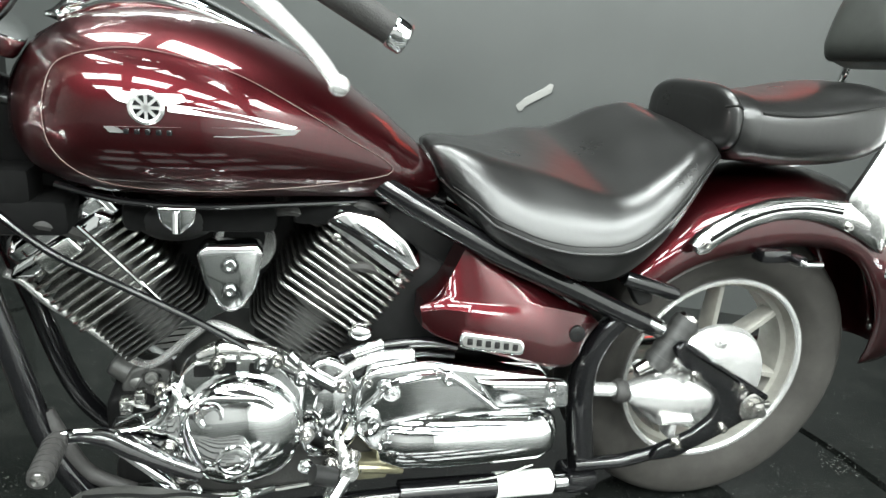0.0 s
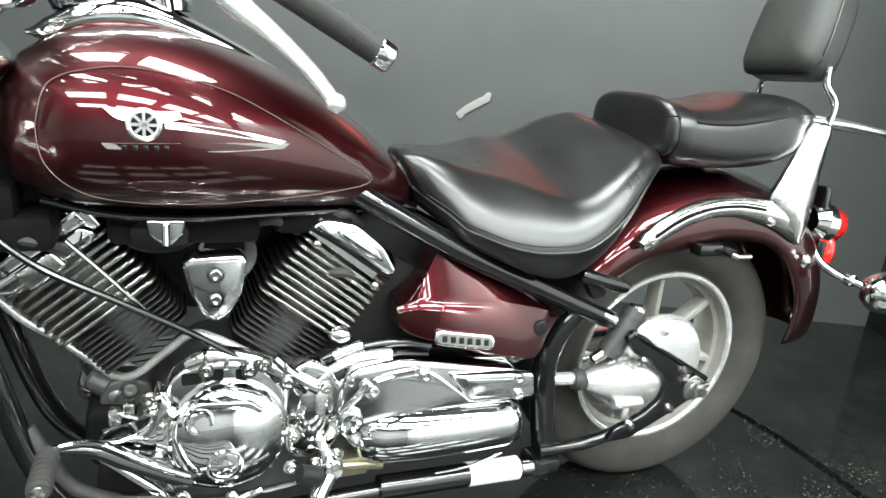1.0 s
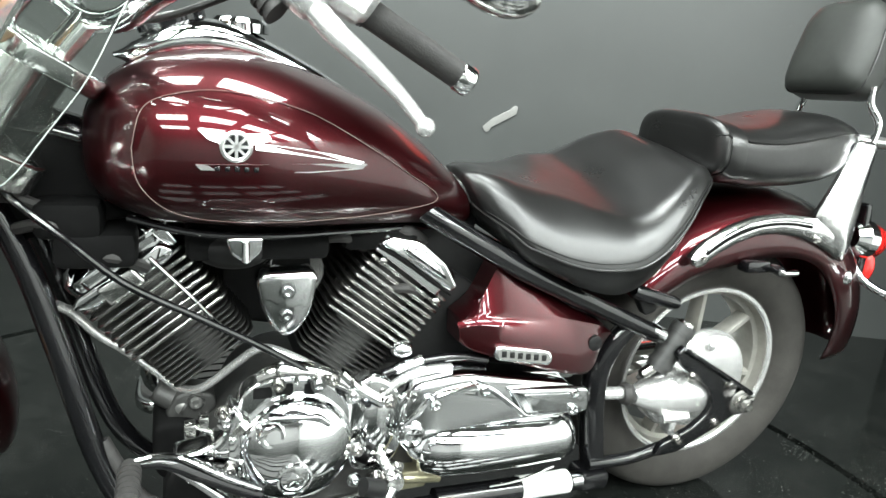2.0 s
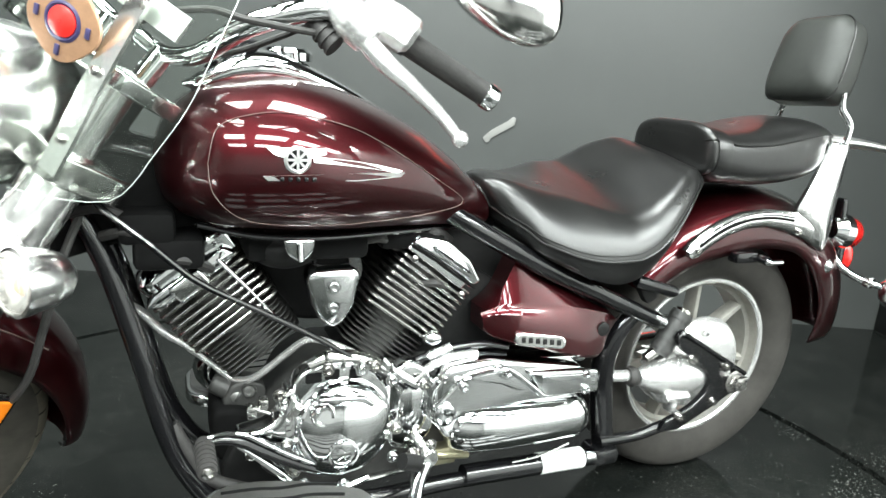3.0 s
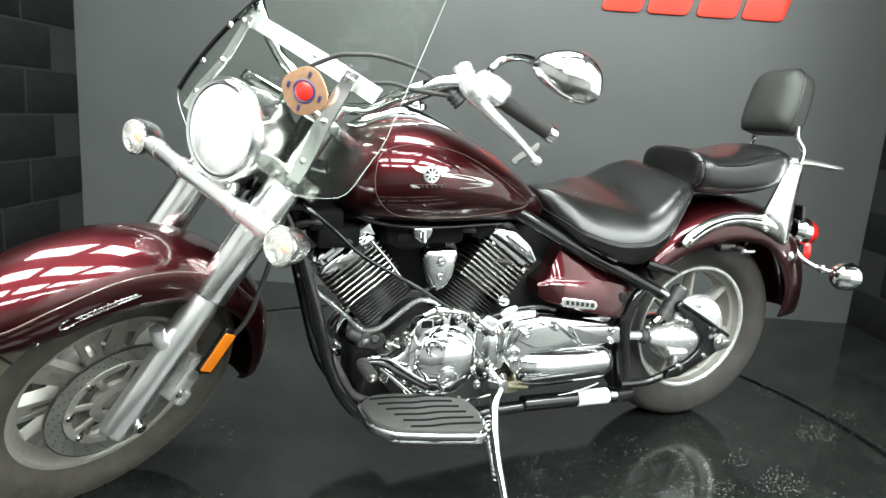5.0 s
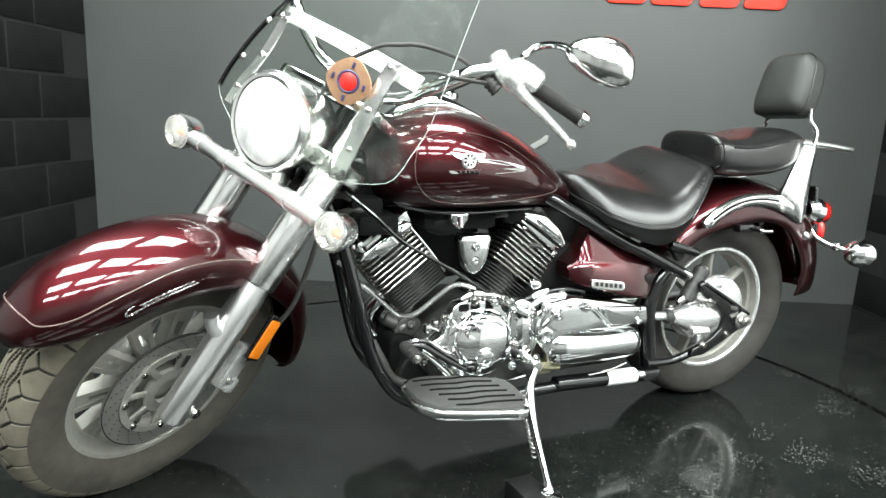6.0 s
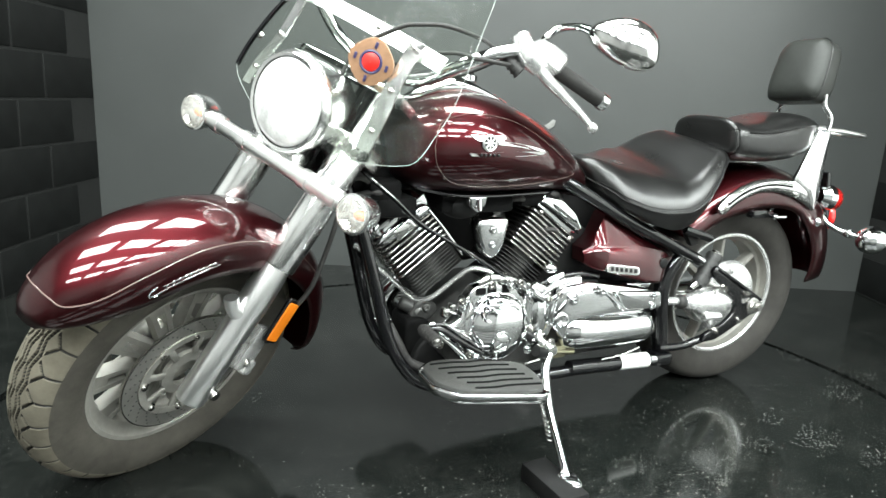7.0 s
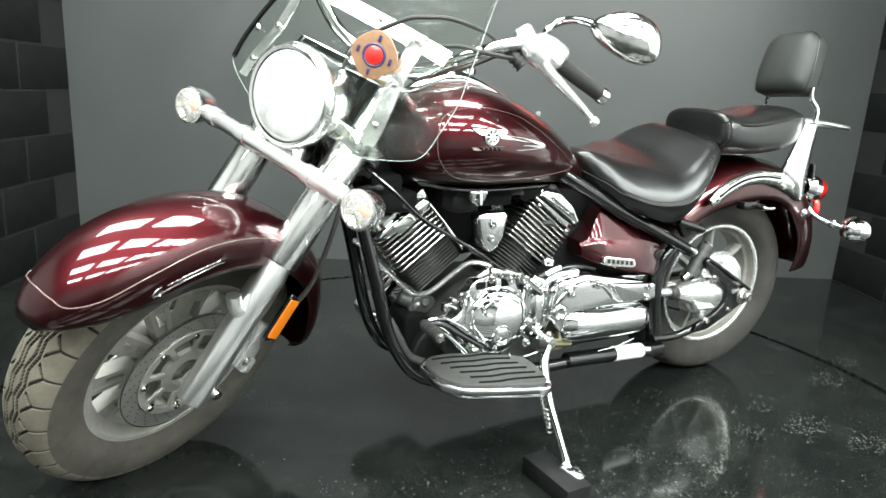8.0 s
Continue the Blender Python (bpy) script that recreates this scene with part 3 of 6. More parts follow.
def on_fender(rows, a, h_s):
    """A place on a fender: degrees and place along the U (index into the outline)."""
    R, r, w = spline(rows, a)
    i = min(int(h_s), len(U_SHAPE) - 2)
    f = h_s - i
    s = U_SHAPE[i][0] * (1 - f) + U_SHAPE[i + 1][0] * f
    h = U_SHAPE[i][1] * (1 - f) + U_SHAPE[i + 1][1] * f
    rad = r + (R - r) * h
    t = radians(a)
    return Vector((rad * math.cos(t), s * w, rad * math.sin(t))), Vector((math.cos(t) * h, s * 0.7, math.sin(t) * h)).normalized()


def fender_line(rows, places, r):
    return tube([p + n * 0.0022 for p, n in (on_fender(rows, a, h) for a, h in places)], r, 6, n=6)


part("pinstripe", fender_line(FF, [(70, 3.6), (90, 3.8), (110, 4.0), (130, 4.0), (148, 3.6), (160, 3.7), (166, 5.0), (166.5, 7.0), (166.5, 9.0), (166.5, 11.0), (166, 13.0), (160, 14.3)], 0.0013), STRIPE, front_fender, "fine silver pinstripe", FORK)
script = merge(fender_line(FF, [(151, 1.20), (143, 1.36), (135, 1.52), (126, 1.86)], 0.0016), fender_line(FF, [(146, 1.75), (140, 1.80), (133, 1.95), (127, 2.10)], 0.0010))
for k in range(9):
    a, h = 145.5 - 2.1 * k, 1.34 + 0.05 * k
    script = merge(script, fender_line(FF, [(a, h), (a - 0.5, h + 0.30), (a - 1.1, h + 0.42)], 0.0013), fender_line(FF, [(a - 1.1, h + 0.42), (a - 1.2, h + 0.12)], 0.0010))
script = merge(script, fender_line(FF, [(147.5, 1.95), (149.5, 1.80), (150.8, 1.45), (149.5, 1.15), (147.0, 1.2)], 0.0018))
part("script_badge", script, CHROME, front_fender, "small chrome script badge", FORK)

GUARD = pose(0.055, 0.02, 0.31)
RF = [(6, 0.398, 0.300, 0.070), (9, 0.402, 0.262, 0.100), (16, 0.408, 0.262, 0.112), (30, 0.420, 0.275, 0.124), (46, 0.432, 0.288, 0.130), (67, 0.434, 0.306, 0.131), (90, 0.433, 0.306, 0.131), (112, 0.433, 0.314, 0.128), (134, 0.428, 0.346, 0.122), (146, 0.430, 0.356, 0.118)]
rear_fender = thicken(part("rear_fender", fender_bm(RF, U_SHAPE, 50), PAINT, bike, "burgundy rear fender", GUARD, 60), 0.004)
part("pinstripe", fender_line(RF, [(125, 4.2), (100, 4.4), (70, 4.5), (45, 4.6), (35, 5.2), (33, 7.0), (33, 9.0), (33, 11.0), (40, 13.4)], 0.0012), STRIPE, rear_fender, "", GUARD)

# -- fork, lights and screen, in fork space --
for side in (-1, 1):
    y = 0.105 * side
    leg = part("fork_leg", lathe([(0.001, -0.035), (0.027, -0.035), (0.031, -0.028), (0.031, 0.10), (0.032, 0.17), (0.034, 0.20), (0.033, 0.27), (0.030, 0.30), (0.001, 0.30)], (-0.045, y, 0), 32, "z"), SATIN_CHROME, bike, "polished silver fork slider", FORK)
    part("fork_cover", lathe([(0.001, 0.30), (0.036, 0.30), (0.038, 0.305), (0.038, 0.60), (0.033, 0.61), (0.024, 0.62), (0.024, 0.74), (0.001, 0.745)], (-0.043, y, 0), 32, "z"), RAIL_CHROME, leg, "chrome fork cover", FORK)
    part("fender_lug", tube([(-0.045, y, 0.178), (-0.075, y * 0.98, 0.182), (-0.092, y * 0.95, 0.190), (-0.104, y * 0.92, 0.204)], [0.026, 0.018, 0.015, 0.015], 14), SATIN_CHROME, leg, "", FORK)
    part("axle_nut", lathe([(0.001, y + side * 0.036), (0.010, y + side * 0.036), (0.012, y + side * 0.03), (0.012, y)], (-0.02, 0, 0), 20, "y"), STEEL, leg, "", FORK)
    cal = part("brake_caliper", merge(box(0.085, y * 0.62, 0.09, 0.055, 0.05, 0.11, 0.012), box(0.075, y * 0.78, 0.13, 0.05, 0.03, 0.05, 0.008), box(0.1, y * 0.75, 0.05, 0.03, 0.035, 0.04, 0.008)), CAST, bike, "silver brake caliper behind the fork leg", FORK)
    for z in (0.06, 0.12):
        part("caliper_bolt", bolt(0.085, y * 0.86, z, 0.008), STEEL, cal, "", FORK)
    part("reflector_bracket", box(0.075, y * 1.02, 0.185, 0.02, 0.006, 0.12, 0.002), STEEL, leg, "", FORK)
    rb = prism(rounded([(0.062, 0.135), (0.098, 0.135), (0.098, 0.235), (0.062, 0.235)], 0.006), y + side * 0.002 if side > 0 else y - 0.012, y + side * 0.012 if side > 0 else y - 0.002, bevel=0.003)
    part("reflector", rb, AMBER, leg, "amber side reflector", FORK @ pose(0, 0, 0, 0, 0, 0))
    part("reflector_frame", prism(rounded([(0.057, 0.130), (0.103, 0.130), (0.103, 0.240), (0.057, 0.240)], 0.008), min(y, y + side * 0.009), max(y, y + side * 0.009), bevel=0.002), BLACK, leg, "black reflector frame", FORK)
part("lower_clamp", prism([(-0.085, -0.15), (0.03, -0.15), (0.075, -0.05), (0.075, 0.05), (0.03, 0.15), (-0.085, 0.15)], 0.575, 0.615, 0.03, 0.004, axis="z"), DULL_CHROME, bike, "fork clamp", FORK)
part("upper_clamp", prism([(-0.085, -0.15), (0.03, -0.15), (0.075, -0.05), (0.075, 0.05), (0.03, 0.15), (-0.085, 0.15)], 0.715, 0.74, 0.03, 0.004, axis="z"), CHROME, bike, "chrome upper fork clamp", FORK)
part("steering_head", lathe([(0.001, 0.5), (0.034, 0.5), (0.034, 0.72), (0.001, 0.72)], (0.045, 0, 0), 24, "z"), BLACK, bike, "", FORK)

light_bar = part("light_bar", tube([(-0.09, -0.205, 0.485), (-0.10, -0.1, 0.485), (-0.10, 0.0, 0.485), (-0.10, 0.1, 0.485), (-0.09, 0.235, 0.485)], 0.0175, 18), SATIN_CHROME, bike, "chrome bar that carries the front turn signals", FORK)
part("bar_bracket", box(-0.085, 0.0, 0.50, 0.05, 0.09, 0.06, 0.008), DULL_CHROME, light_bar, "", FORK)
for y in (-0.09, 0.10, -0.17, 0.2):
    part("bar_collar", lathe([(0.0175, y - 0.014), (0.0215, y - 0.011), (0.0215, y + 0.011), (0.0175, y + 0.014)], (-0.098 if abs(y) < 0.15 else -0.092, 0, 0.485), 20, "y"), SATIN_CHROME, light_bar, "", FORK)
# A stronger painted veil whitens the signal lenses.
SIGNAL_GLASS = glass_material("signal_glass", (0.97, 0.96, 0.93), 0.24, (0.86, 0.84, 0.80))
# signals face forward
FACE = Matrix.Rotation(radians(-24), 4, "Y")
for y in (-0.232, 0.268):
    at = FORK @ pose(-0.09, y, 0.485) @ FACE
    sig = part("turn_signal", lathe([(0.001, 0.048), (0.014, 0.045), (0.028, 0.034), (0.036, 0.016), (0.039, -0.004), (0.041, -0.012), (0.041, -0.020), (0.037, -0.021)], (0, 0, 0), 32, "x"), RAIL_CHROME, bike, "round chrome front turn signal with a clear lens", at)
    part("reflector_bowl", lathe([(0.036, -0.019), (0.033, -0.023), (0.030, -0.020), (0.022, -0.012), (0.001, -0.008)], (0, 0, 0), 32, "x"), CHROME, sig, "", at)
    part("bulb", ball((-0.016, -0.014, 0.004), 0.011, 0.8, 1.3, 0.9), AMBER, sig, "amber bulb", at)
    part("lens", lathe([(0.037, -0.020), (0.0355, -0.026), (0.031, -0.028), (0.030, -0.0265), (0.024, -0.030), (0.023, -0.0285), (0.017, -0.0315), (0.016, -0.030), (0.009, -0.0325), (0.001, -0.033)], (0, 0, 0), 32, "x"), SIGNAL_GLASS, sig, "clear ribbed lens", at)
    sig.children[-1].visible_shadow = False
    part("boss", lathe([(0.012, -0.035), (0.016, -0.03), (0.016, 0.03), (0.012, 0.035)], (0.005, 0, 0), 16, "y"), CHROME, sig, "", at)

HL = FORK @ pose(-0.135, 0.02, 0.602) @ FACE
headlight = part("headlight", lathe([(0.001, 0.155), (0.03, 0.152), (0.06, 0.138), (0.082, 0.108), (0.093, 0.07), (0.098, 0.03), (0.1, 0.01)], (0, 0, 0), 56, "x"), RAIL_CHROME, bike, "round chrome headlight, switched on", HL)
part("bezel", lathe([(0.1, 0.012), (0.106, 0.008), (0.108, -0.002), (0.106, -0.014), (0.099, -0.022), (0.0925, -0.02), (0.092, -0.008)], (0, 0, 0), 64, "x"), RAIL_CHROME, headlight, "chrome bezel", HL)
part("gasket", lathe([(0.0935, -0.0165), (0.0915, -0.0195), (0.089, -0.0165)], (0, 0, 0), 64, "x"), BLACK, headlight, "", HL)
part("lens", lathe([(0.0905, -0.017), (0.085, -0.024), (0.07, -0.032), (0.045, -0.039), (0.02, -0.042), (0.001, -0.043)], (0, 0, 0), 56, "x"), HEADLAMP, headlight, "bright clear headlamp lens", HL)
part("mount", box(0.06, 0, -0.105, 0.06, 0.05, 0.04, 0.006), DULL_CHROME, headlight, "", HL)

# windscreen: a tall clear sheet, curved round the headlight
def screen_x(y, z):
    return -0.128 + 0.35 * (y - 0.01) ** 2 + 0.05 * (z - 0.6)


def screen_half(z):
    if z < 0.552:
        return 0.0
    t = min((z - 0.552) / 0.085, 1.0)
    h = 0.12 + 0.145 * math.sin(t * math.pi / 2)
    return h - max(0.0, z - 0.75) * 0.24


rows = []
for k in range(33):
    z = 0.555 + (1.32 - 0.555) * (k / 32) ** 1.25
    h = screen_half(z)
    rows.append([(screen_x(-0.02 + h * s, z), -0.02 + h * s, z) for s in (2 * j / 24 - 1 for j in range(25))])
bm = bmesh.new()
verts = [[bm.verts.new(p) for p in r] for r in rows]
for a, b in zip(verts, verts[1:]):
    for j in range(24):
        c = sum((v.co for v in (a[j], a[j + 1], b[j + 1], b[j])), Vector()) / 4
        if (c.y - 0.02) ** 2 + (c.z - 0.61) ** 2 > 0.115 ** 2 and not (abs(c.y - 0.02) < 0.1 and c.z < 0.6):
            bm.faces.new((a[j], a[j + 1], b[j + 1], b[j]))
bmesh.ops.delete(bm, geom=[v for v in bm.verts if not v.link_faces], context="VERTS")
screen = part("windscreen", bm, SCREEN, bike, "tall clear windscreen", FORK, 60)
thicken(screen, 0.003)
screen.visible_shadow = False
edge = [(screen_x(-0.02 + s * screen_half(z), z) - 0.001, -0.02 + s * screen_half(z), z) for s in (-1,) for z in np.linspace(0.556, 1.3, 26)]
EDGE = material("screen_edge", (0.34, 0.37, 0.35), 0.15, 0.0, 0.5)
part("edge", tube(edge, 0.0006, 6, n=2), EDGE, screen, "polished screen edge", FORK)
edge = [(screen_x(-0.02 + s * screen_half(z), z) - 0.001, -0.02 + s * screen_half(z), z) for s in (1,) for z in np.linspace(0.556, 1.3, 26)]
part("edge", tube(edge, 0.0006, 6, n=2), EDGE, screen, "", FORK)


def strip(pts, wide, thick, mat, parent, label="", m=FORK):
    """A flat metal strip through points, its face to the front."""
    line = path(pts, 6)
    rings = []
    for i, c in enumerate(line):
        d = (line[min(i + 1, len(line) - 1)] - line[max(i - 1, 0)]).normalized()
        s = Vector((1, 0, 0)).cross(d).normalized() * wide / 2
        f = d.cross(s).normalized() * thick / 2
        rings.append([c - s - f, c + s - f, c + s + f, c - s + f])
    return part("bracket" if not label else "strip", loft(rings), mat, parent, label, m)


strip([(screen_x(y, 0.82) + 0.005, y, 0.821 + 0.04 * (y + 0.21)) for y in (-0.213, -0.13, -0.06, 0.02, 0.09, 0.16, 0.22)], 0.034, 0.004, SATIN_CHROME, screen, "chrome strip across the screen")
for s, y in ((-1, -0.152), (1, 0.172)):
    strip([(-0.104, y * 1.10, 0.595), (-0.108, y * 1.08, 0.65), (-0.110, y, 0.724), (-0.118, y * 0.99, 0.835)], 0.036 if s < 0 else 0.022, 0.005, RAIL_CHROME, screen, "chrome screen support")
    for z, yy, x in ((0.636, 1.08, -0.112), (0.724, 1.0, -0.116), (0.819, 1.0, -0.128)):
        part("screw", ball((x, y * yy, z), 0.0065, 0.6, 1, 1, 12, 8), STEEL, screen, "", FORK)
part("screw", ball((-0.128, -0.054, 0.826), 0.006, 0.6, 1, 1, 12, 8), STEEL, screen, "", FORK)
part("trim", tube([(screen_x(0.235, z) - 0.003, -0.02 + screen_half(z) - 0.006, z) for z in (0.62, 0.68, 0.78, 0.9, 1.05, 1.2)], 0.014, 8, flat=0.4), BLACK, screen, "black edge trim", FORK)
for z in (0.70, 0.80, 0.92):
    part("screw", ball((screen_x(0.23, z) - 0.012, 0.215, z), 0.008, 0.6, 1, 1, 12, 8), STEEL, screen, "", FORK)
BAD = FORK @ pose(-0.140, -0.095, 0.752) @ FACE @ pose(0, 0, 0, 0, 0, 24)
badge = part("badge", prism([(0.046 * math.cos(a) * (1 + 0.045 * math.cos(4 * a)), 0.046 * math.sin(a) * (1 + 0.045 * math.cos(4 * a))) for a in (2 * math.pi * k / 48 for k in range(48))], -0.003, 0.003, bevel=0.001, axis="x"), BADGE, screen, "tan cross-shaped badge with a red centre", BAD)
part("centre", lathe([(0.018, 0), (0.018, -0.003), (0.012, -0.006), (0.001, -0.007)], (-0.002, 0, 0), 24, "x"), BADGE_RED, screen, "red badge centre", BAD)
part("ring", lathe([(0.018, -0.0035), (0.021, -0.005), (0.024, -0.0035)], (0, 0, 0), 32, "x"), BADGE_BLUE, screen, "", BAD)
for a in (2, 92, 182, 272):
    t = radians(a)
    part("mark", box(-0.0045, 0.034 * math.cos(t), 0.034 * math.sin(t), 0.003, 0.006, 0.013, 0.001), BADGE_BLUE, screen, "dark mark", BAD @ pose(0, 0, 0))

# -- handlebar and controls --
def drop(a):
    """A mirror's outline: a rounded teardrop with its point low on the outer side."""
    return 1 + 0.075 * math.cos(3 * (a + 0.75))


for s, tag in ((1, "near"), (-1, "far")):
    M = FORK if s == 1 else FORK @ pose(0, 0, 0, 0, 0, 15) @ FLIP
    bar = part("handlebar", tube([(0.02, -0.0, 0.79), (0.02, -0.06, 0.79), (0.0, -0.14, 0.815), (-0.03, -0.22, 0.875), (0.0, -0.275, 0.945), (0.07, -0.30, 0.982), (0.13, -0.345, 0.99)], 0.0145, 16), CHROME, bike, "swept chrome handlebar", M)
    part("riser", tube([(0.015, -0.055, 0.735), (0.02, -0.055, 0.79)], 0.017, 16, n=2), CHROME, bar, "", M)
    g0, g1 = Vector((0.105, -0.325, 0.988)), Vector((0.222, -0.432, 1.004))
    d = (g1 - g0).normalized()
    grip_bms = tube([g0, g0 + d * 0.006, g0 + d * 0.01, g1 - d * 0.022], [0.0205, 0.0205, 0.0175, 0.0175], 20, n=2)
    part("grip", grip_bms, RUBBER, bar, "black rubber grip", M)
    part("grip_end", tube([g1 - d * 0.022, g1 - d * 0.018, g1 - d * 0.004, g1], [0.0185, 0.0195, 0.0195, 0.016], 20, n=2), CHROME, bar, "chrome grip end", M)
    OCT = ((-1, -0.6), (-0.6, -1), (0.6, -1), (1, -0.6), (1, 0.6), (0.6, 1), (-0.6, 1), (-1, 0.6))
    part("switch_housing", loft([[Vector((0.045, -0.285, 0.985)) + d * u + Vector((0.67, 0.74, 0)) * a * r + Vector((0, 0, 1)) * b * r for a, b in OCT] for u, r in ((0.0, 0.018), (0.004, 0.024), (0.04, 0.027), (0.07, 0.026), (0.078, 0.02))]), CAST, bar, "silver switch housing", M)
    part("switch", ball((0.075, -0.318, 1.012), 0.008, 1.4, 1, 0.7, 12, 8), STEEL, bar, "", M)
    part("lever_holder", tube([(0.005, -0.275, 0.965), (0.02, -0.31, 0.955), (0.035, -0.335, 0.945)], [0.019, 0.028, 0.020], 16), CAST, bar, "silver lever holder", M)
    part("perch_clamp", tube([(0.012, -0.262, 0.985), (0.028, -0.300, 0.952)], [0.020, 0.024], 14, n=3), CAST, bar, "", M)
    part("lever", tube([(0.015, -0.315, 0.95), (0.05, -0.352, 0.938), (0.09, -0.385, 0.935), (0.125, -0.425, 0.928), (0.143, -0.458, 0.917)], [0.015, 0.0165, 0.0135, 0.0105, 0.009], 14, flat=0.75), CAST, bar, "silver lever with a ball end", M)
    part("lever_ball", ball((0.145, -0.462, 0.916), 0.0115), CAST, bar, "", M)
    for k, (dy, dz) in enumerate(((0.0, 0.0), (-0.026, -0.012))):
        boot = part("boot", tube([(0.004, -0.236 + dy, 0.938 + dz), (0.012, -0.250 + dy, 0.936 + dz), (0.026, -0.276 + dy, 0.930 + dz)], [0.0075, 0.0125, 0.0145], 14, n=2), RUBBER, bar, "ribbed black cable boot", M)
        for j in range(3):
            c = Vector((0.012, -0.250 + dy, 0.936 + dz)).lerp(Vector((0.026, -0.276 + dy, 0.930 + dz)), 0.15 + 0.35 * j)
            part("boot_ring", tube([c, c + Vector((0.002, -0.004, -0.0009))], 0.0155 + 0.0006 * j, 14, n=1), RUBBER, boot, "", M)
    mir = part("mirror", loft([[tuple(Vector((0.072, -0.447, 1.086)) + Vector((0.18, -0.98, 0.03)) * u + Vector((0.95, 0.17, 0.25)) * (0.012 * k) + Vector((-0.2, 0.0, 0.97)) * v) for u, v in [(0.078 * f * drop(a) * math.cos(a), 0.049 * f * drop(a) * math.sin(a)) for a in (2 * math.pi * q / 40 for q in range(40))]] for k, f in ((-2.6, 0.15), (-2.4, 0.45), (-1.7, 0.75), (-0.8, 0.93), (0.2, 1.0), (0.8, 0.99), (1.0, 0.95))]), DULL_CHROME, bike, "oval chrome mirror", M)
    part("mirror_glass", loft([[tuple(Vector((0.072, -0.447, 1.086)) + Vector((0.18, -0.98, 0.03)) * u + Vector((0.95, 0.17, 0.25)) * 0.0125 + Vector((-0.2, 0.0, 0.97)) * v) for u, v in [(0.072 * f * drop(a) * math.cos(a), 0.044 * f * drop(a) * math.sin(a)) for a in (2 * math.pi * q / 40 for q in range(40))]] for f in (1.0, 0.05)]), MIRROR, mir, "", M)
    part("mirror_stem", tube([(0.07, -0.285, 1.0), (0.10, -0.270, 1.04), (0.105, -0.285, 1.075), (0.085, -0.33, 1.085), (0.065, -0.385, 1.078)], [0.010, 0.0085, 0.0085, 0.0085, 0.011], 12), CHROME, mir, "curved chrome mirror stem", M)
    part("mirror_boss", ball((0.072, -0.287, 1.0), 0.012), CHROME, mir, "", M)
for pts in ([(-0.990, -0.205, 0.984), (-1.020, -0.218, 1.000), (-1.064, -0.233, 1.016), (-1.144, -0.246, 1.031), (-1.194, -0.239, 1.030), (-1.231, -0.216, 1.023), (-1.290, -0.140, 0.980), (-1.310, -0.060, 0.900), (-1.300, 0.000, 0.780)],
            [(-0.985, -0.238, 0.968), (-1.030, -0.252, 0.970), (-1.085, -0.260, 0.975), (-1.124, -0.225, 0.983), (-1.190, -0.165, 0.968), (-1.250, -0.090, 0.910), (-1.280, -0.020, 0.800)]):
    part("control_cable", tube(pts, 0.0045, 8), RUBBER, bike, "black control cable")
part("control_cable", tube([(0.04, -0.27, 0.97), (0.01, -0.19, 0.85), (0.03, -0.08, 0.80), (0.06, 0.0, 0.74)], 0.0042, 8), RUBBER, bike, "black control cable", FORK)
part("brake_hose", tube([(0.06, -0.03, 0.60), (0.03, -0.11, 0.47), (0.06, -0.125, 0.36), (0.09, -0.12, 0.27), (0.10, -0.09, 0.17)], 0.006, 8), RUBBER, bike, "black brake hose", FORK)

# -- fuel tank --
TANK = [(-1.190, 0.030, 0.745, 0.795), (-1.178, 0.085, 0.715, 0.832), (-1.150, 0.140, 0.690, 0.868), (-1.100, 0.180, 0.674, 0.899), (-1.020, 0.203, 0.667, 0.914),
        (-0.940, 0.203, 0.665, 0.906), (-0.860, 0.182, 0.666, 0.882), (-0.780, 0.150, 0.666, 0.846), (-0.710, 0.114, 0.664, 0.801), (-0.655, 0.082, 0.661, 0.758), (-0.628, 0.062, 0.662, 0.732), (-0.612, 0.040, 0.668, 0.708), (-0.606, 0.018, 0.680, 0.694)]
TANK_P = 2.25


def tank_y(x, z):
    """The near side of the tank's skin at (x, z)."""
    w, zb, zt = spline(TANK, min(max(x, TANK[0][0]), TANK[-1][0]))
    zm = zb + 0.45 * (zt - zb)
    s = min(abs(z - zm) / ((zt - zm) if z > zm else (zm - zb)), 0.999)
    return -w * (1 - s ** TANK_P) ** (1 / TANK_P)


tank = part("fuel_tank", body(TANK, 40, TANK_P), PAINT, bike, "glossy burgundy teardrop fuel tank", None, 60)
STRIPE_LOOP = [(-1.120, 0.790), (-1.106, 0.838), (-1.062, 0.858), (-1.009, 0.863), (-0.934, 0.850), (-0.874, 0.826), (-0.776, 0.772), (-0.706, 0.727), (-0.771, 0.712), (-0.926, 0.700), (-1.022, 0.700), (-1.077, 0.712), (-1.113, 0.748), (-1.120, 0.790)]
for s in (-1, 1):
    line = [(p.x, s * -1 * (tank_y(p.x, p.y) - 0.0012), p.y) for p in path([Vector((x, z)) for x, z in STRIPE_LOOP], 6)]
    part("pinstripe", tube(line, 0.0006, 6, n=1, ends=False), STRIPE, tank, "fine silver pinstripe")
part("seam", tube([(x, -spline(TANK, x)[0] * 0.62, spline(TANK, x)[1] + 0.006) for x in (-1.13, -1.05, -0.95, -0.85, -0.75, -0.68, -0.64)], 0.0045, 10), BLACK, tank, "folded lower seam")


def decal(outline, off, mat, label, name, thick=0.004, r=0.003):
    """A plate that follows the tank's near side."""
    line = rounded(outline, r, 3)
    rings = [[(p.x, tank_y(p.x, p.y) - o, p.y) for p in line] for o in (-0.002, off, off + thick)]
    return part(name, loft(rings), mat, tank, label)


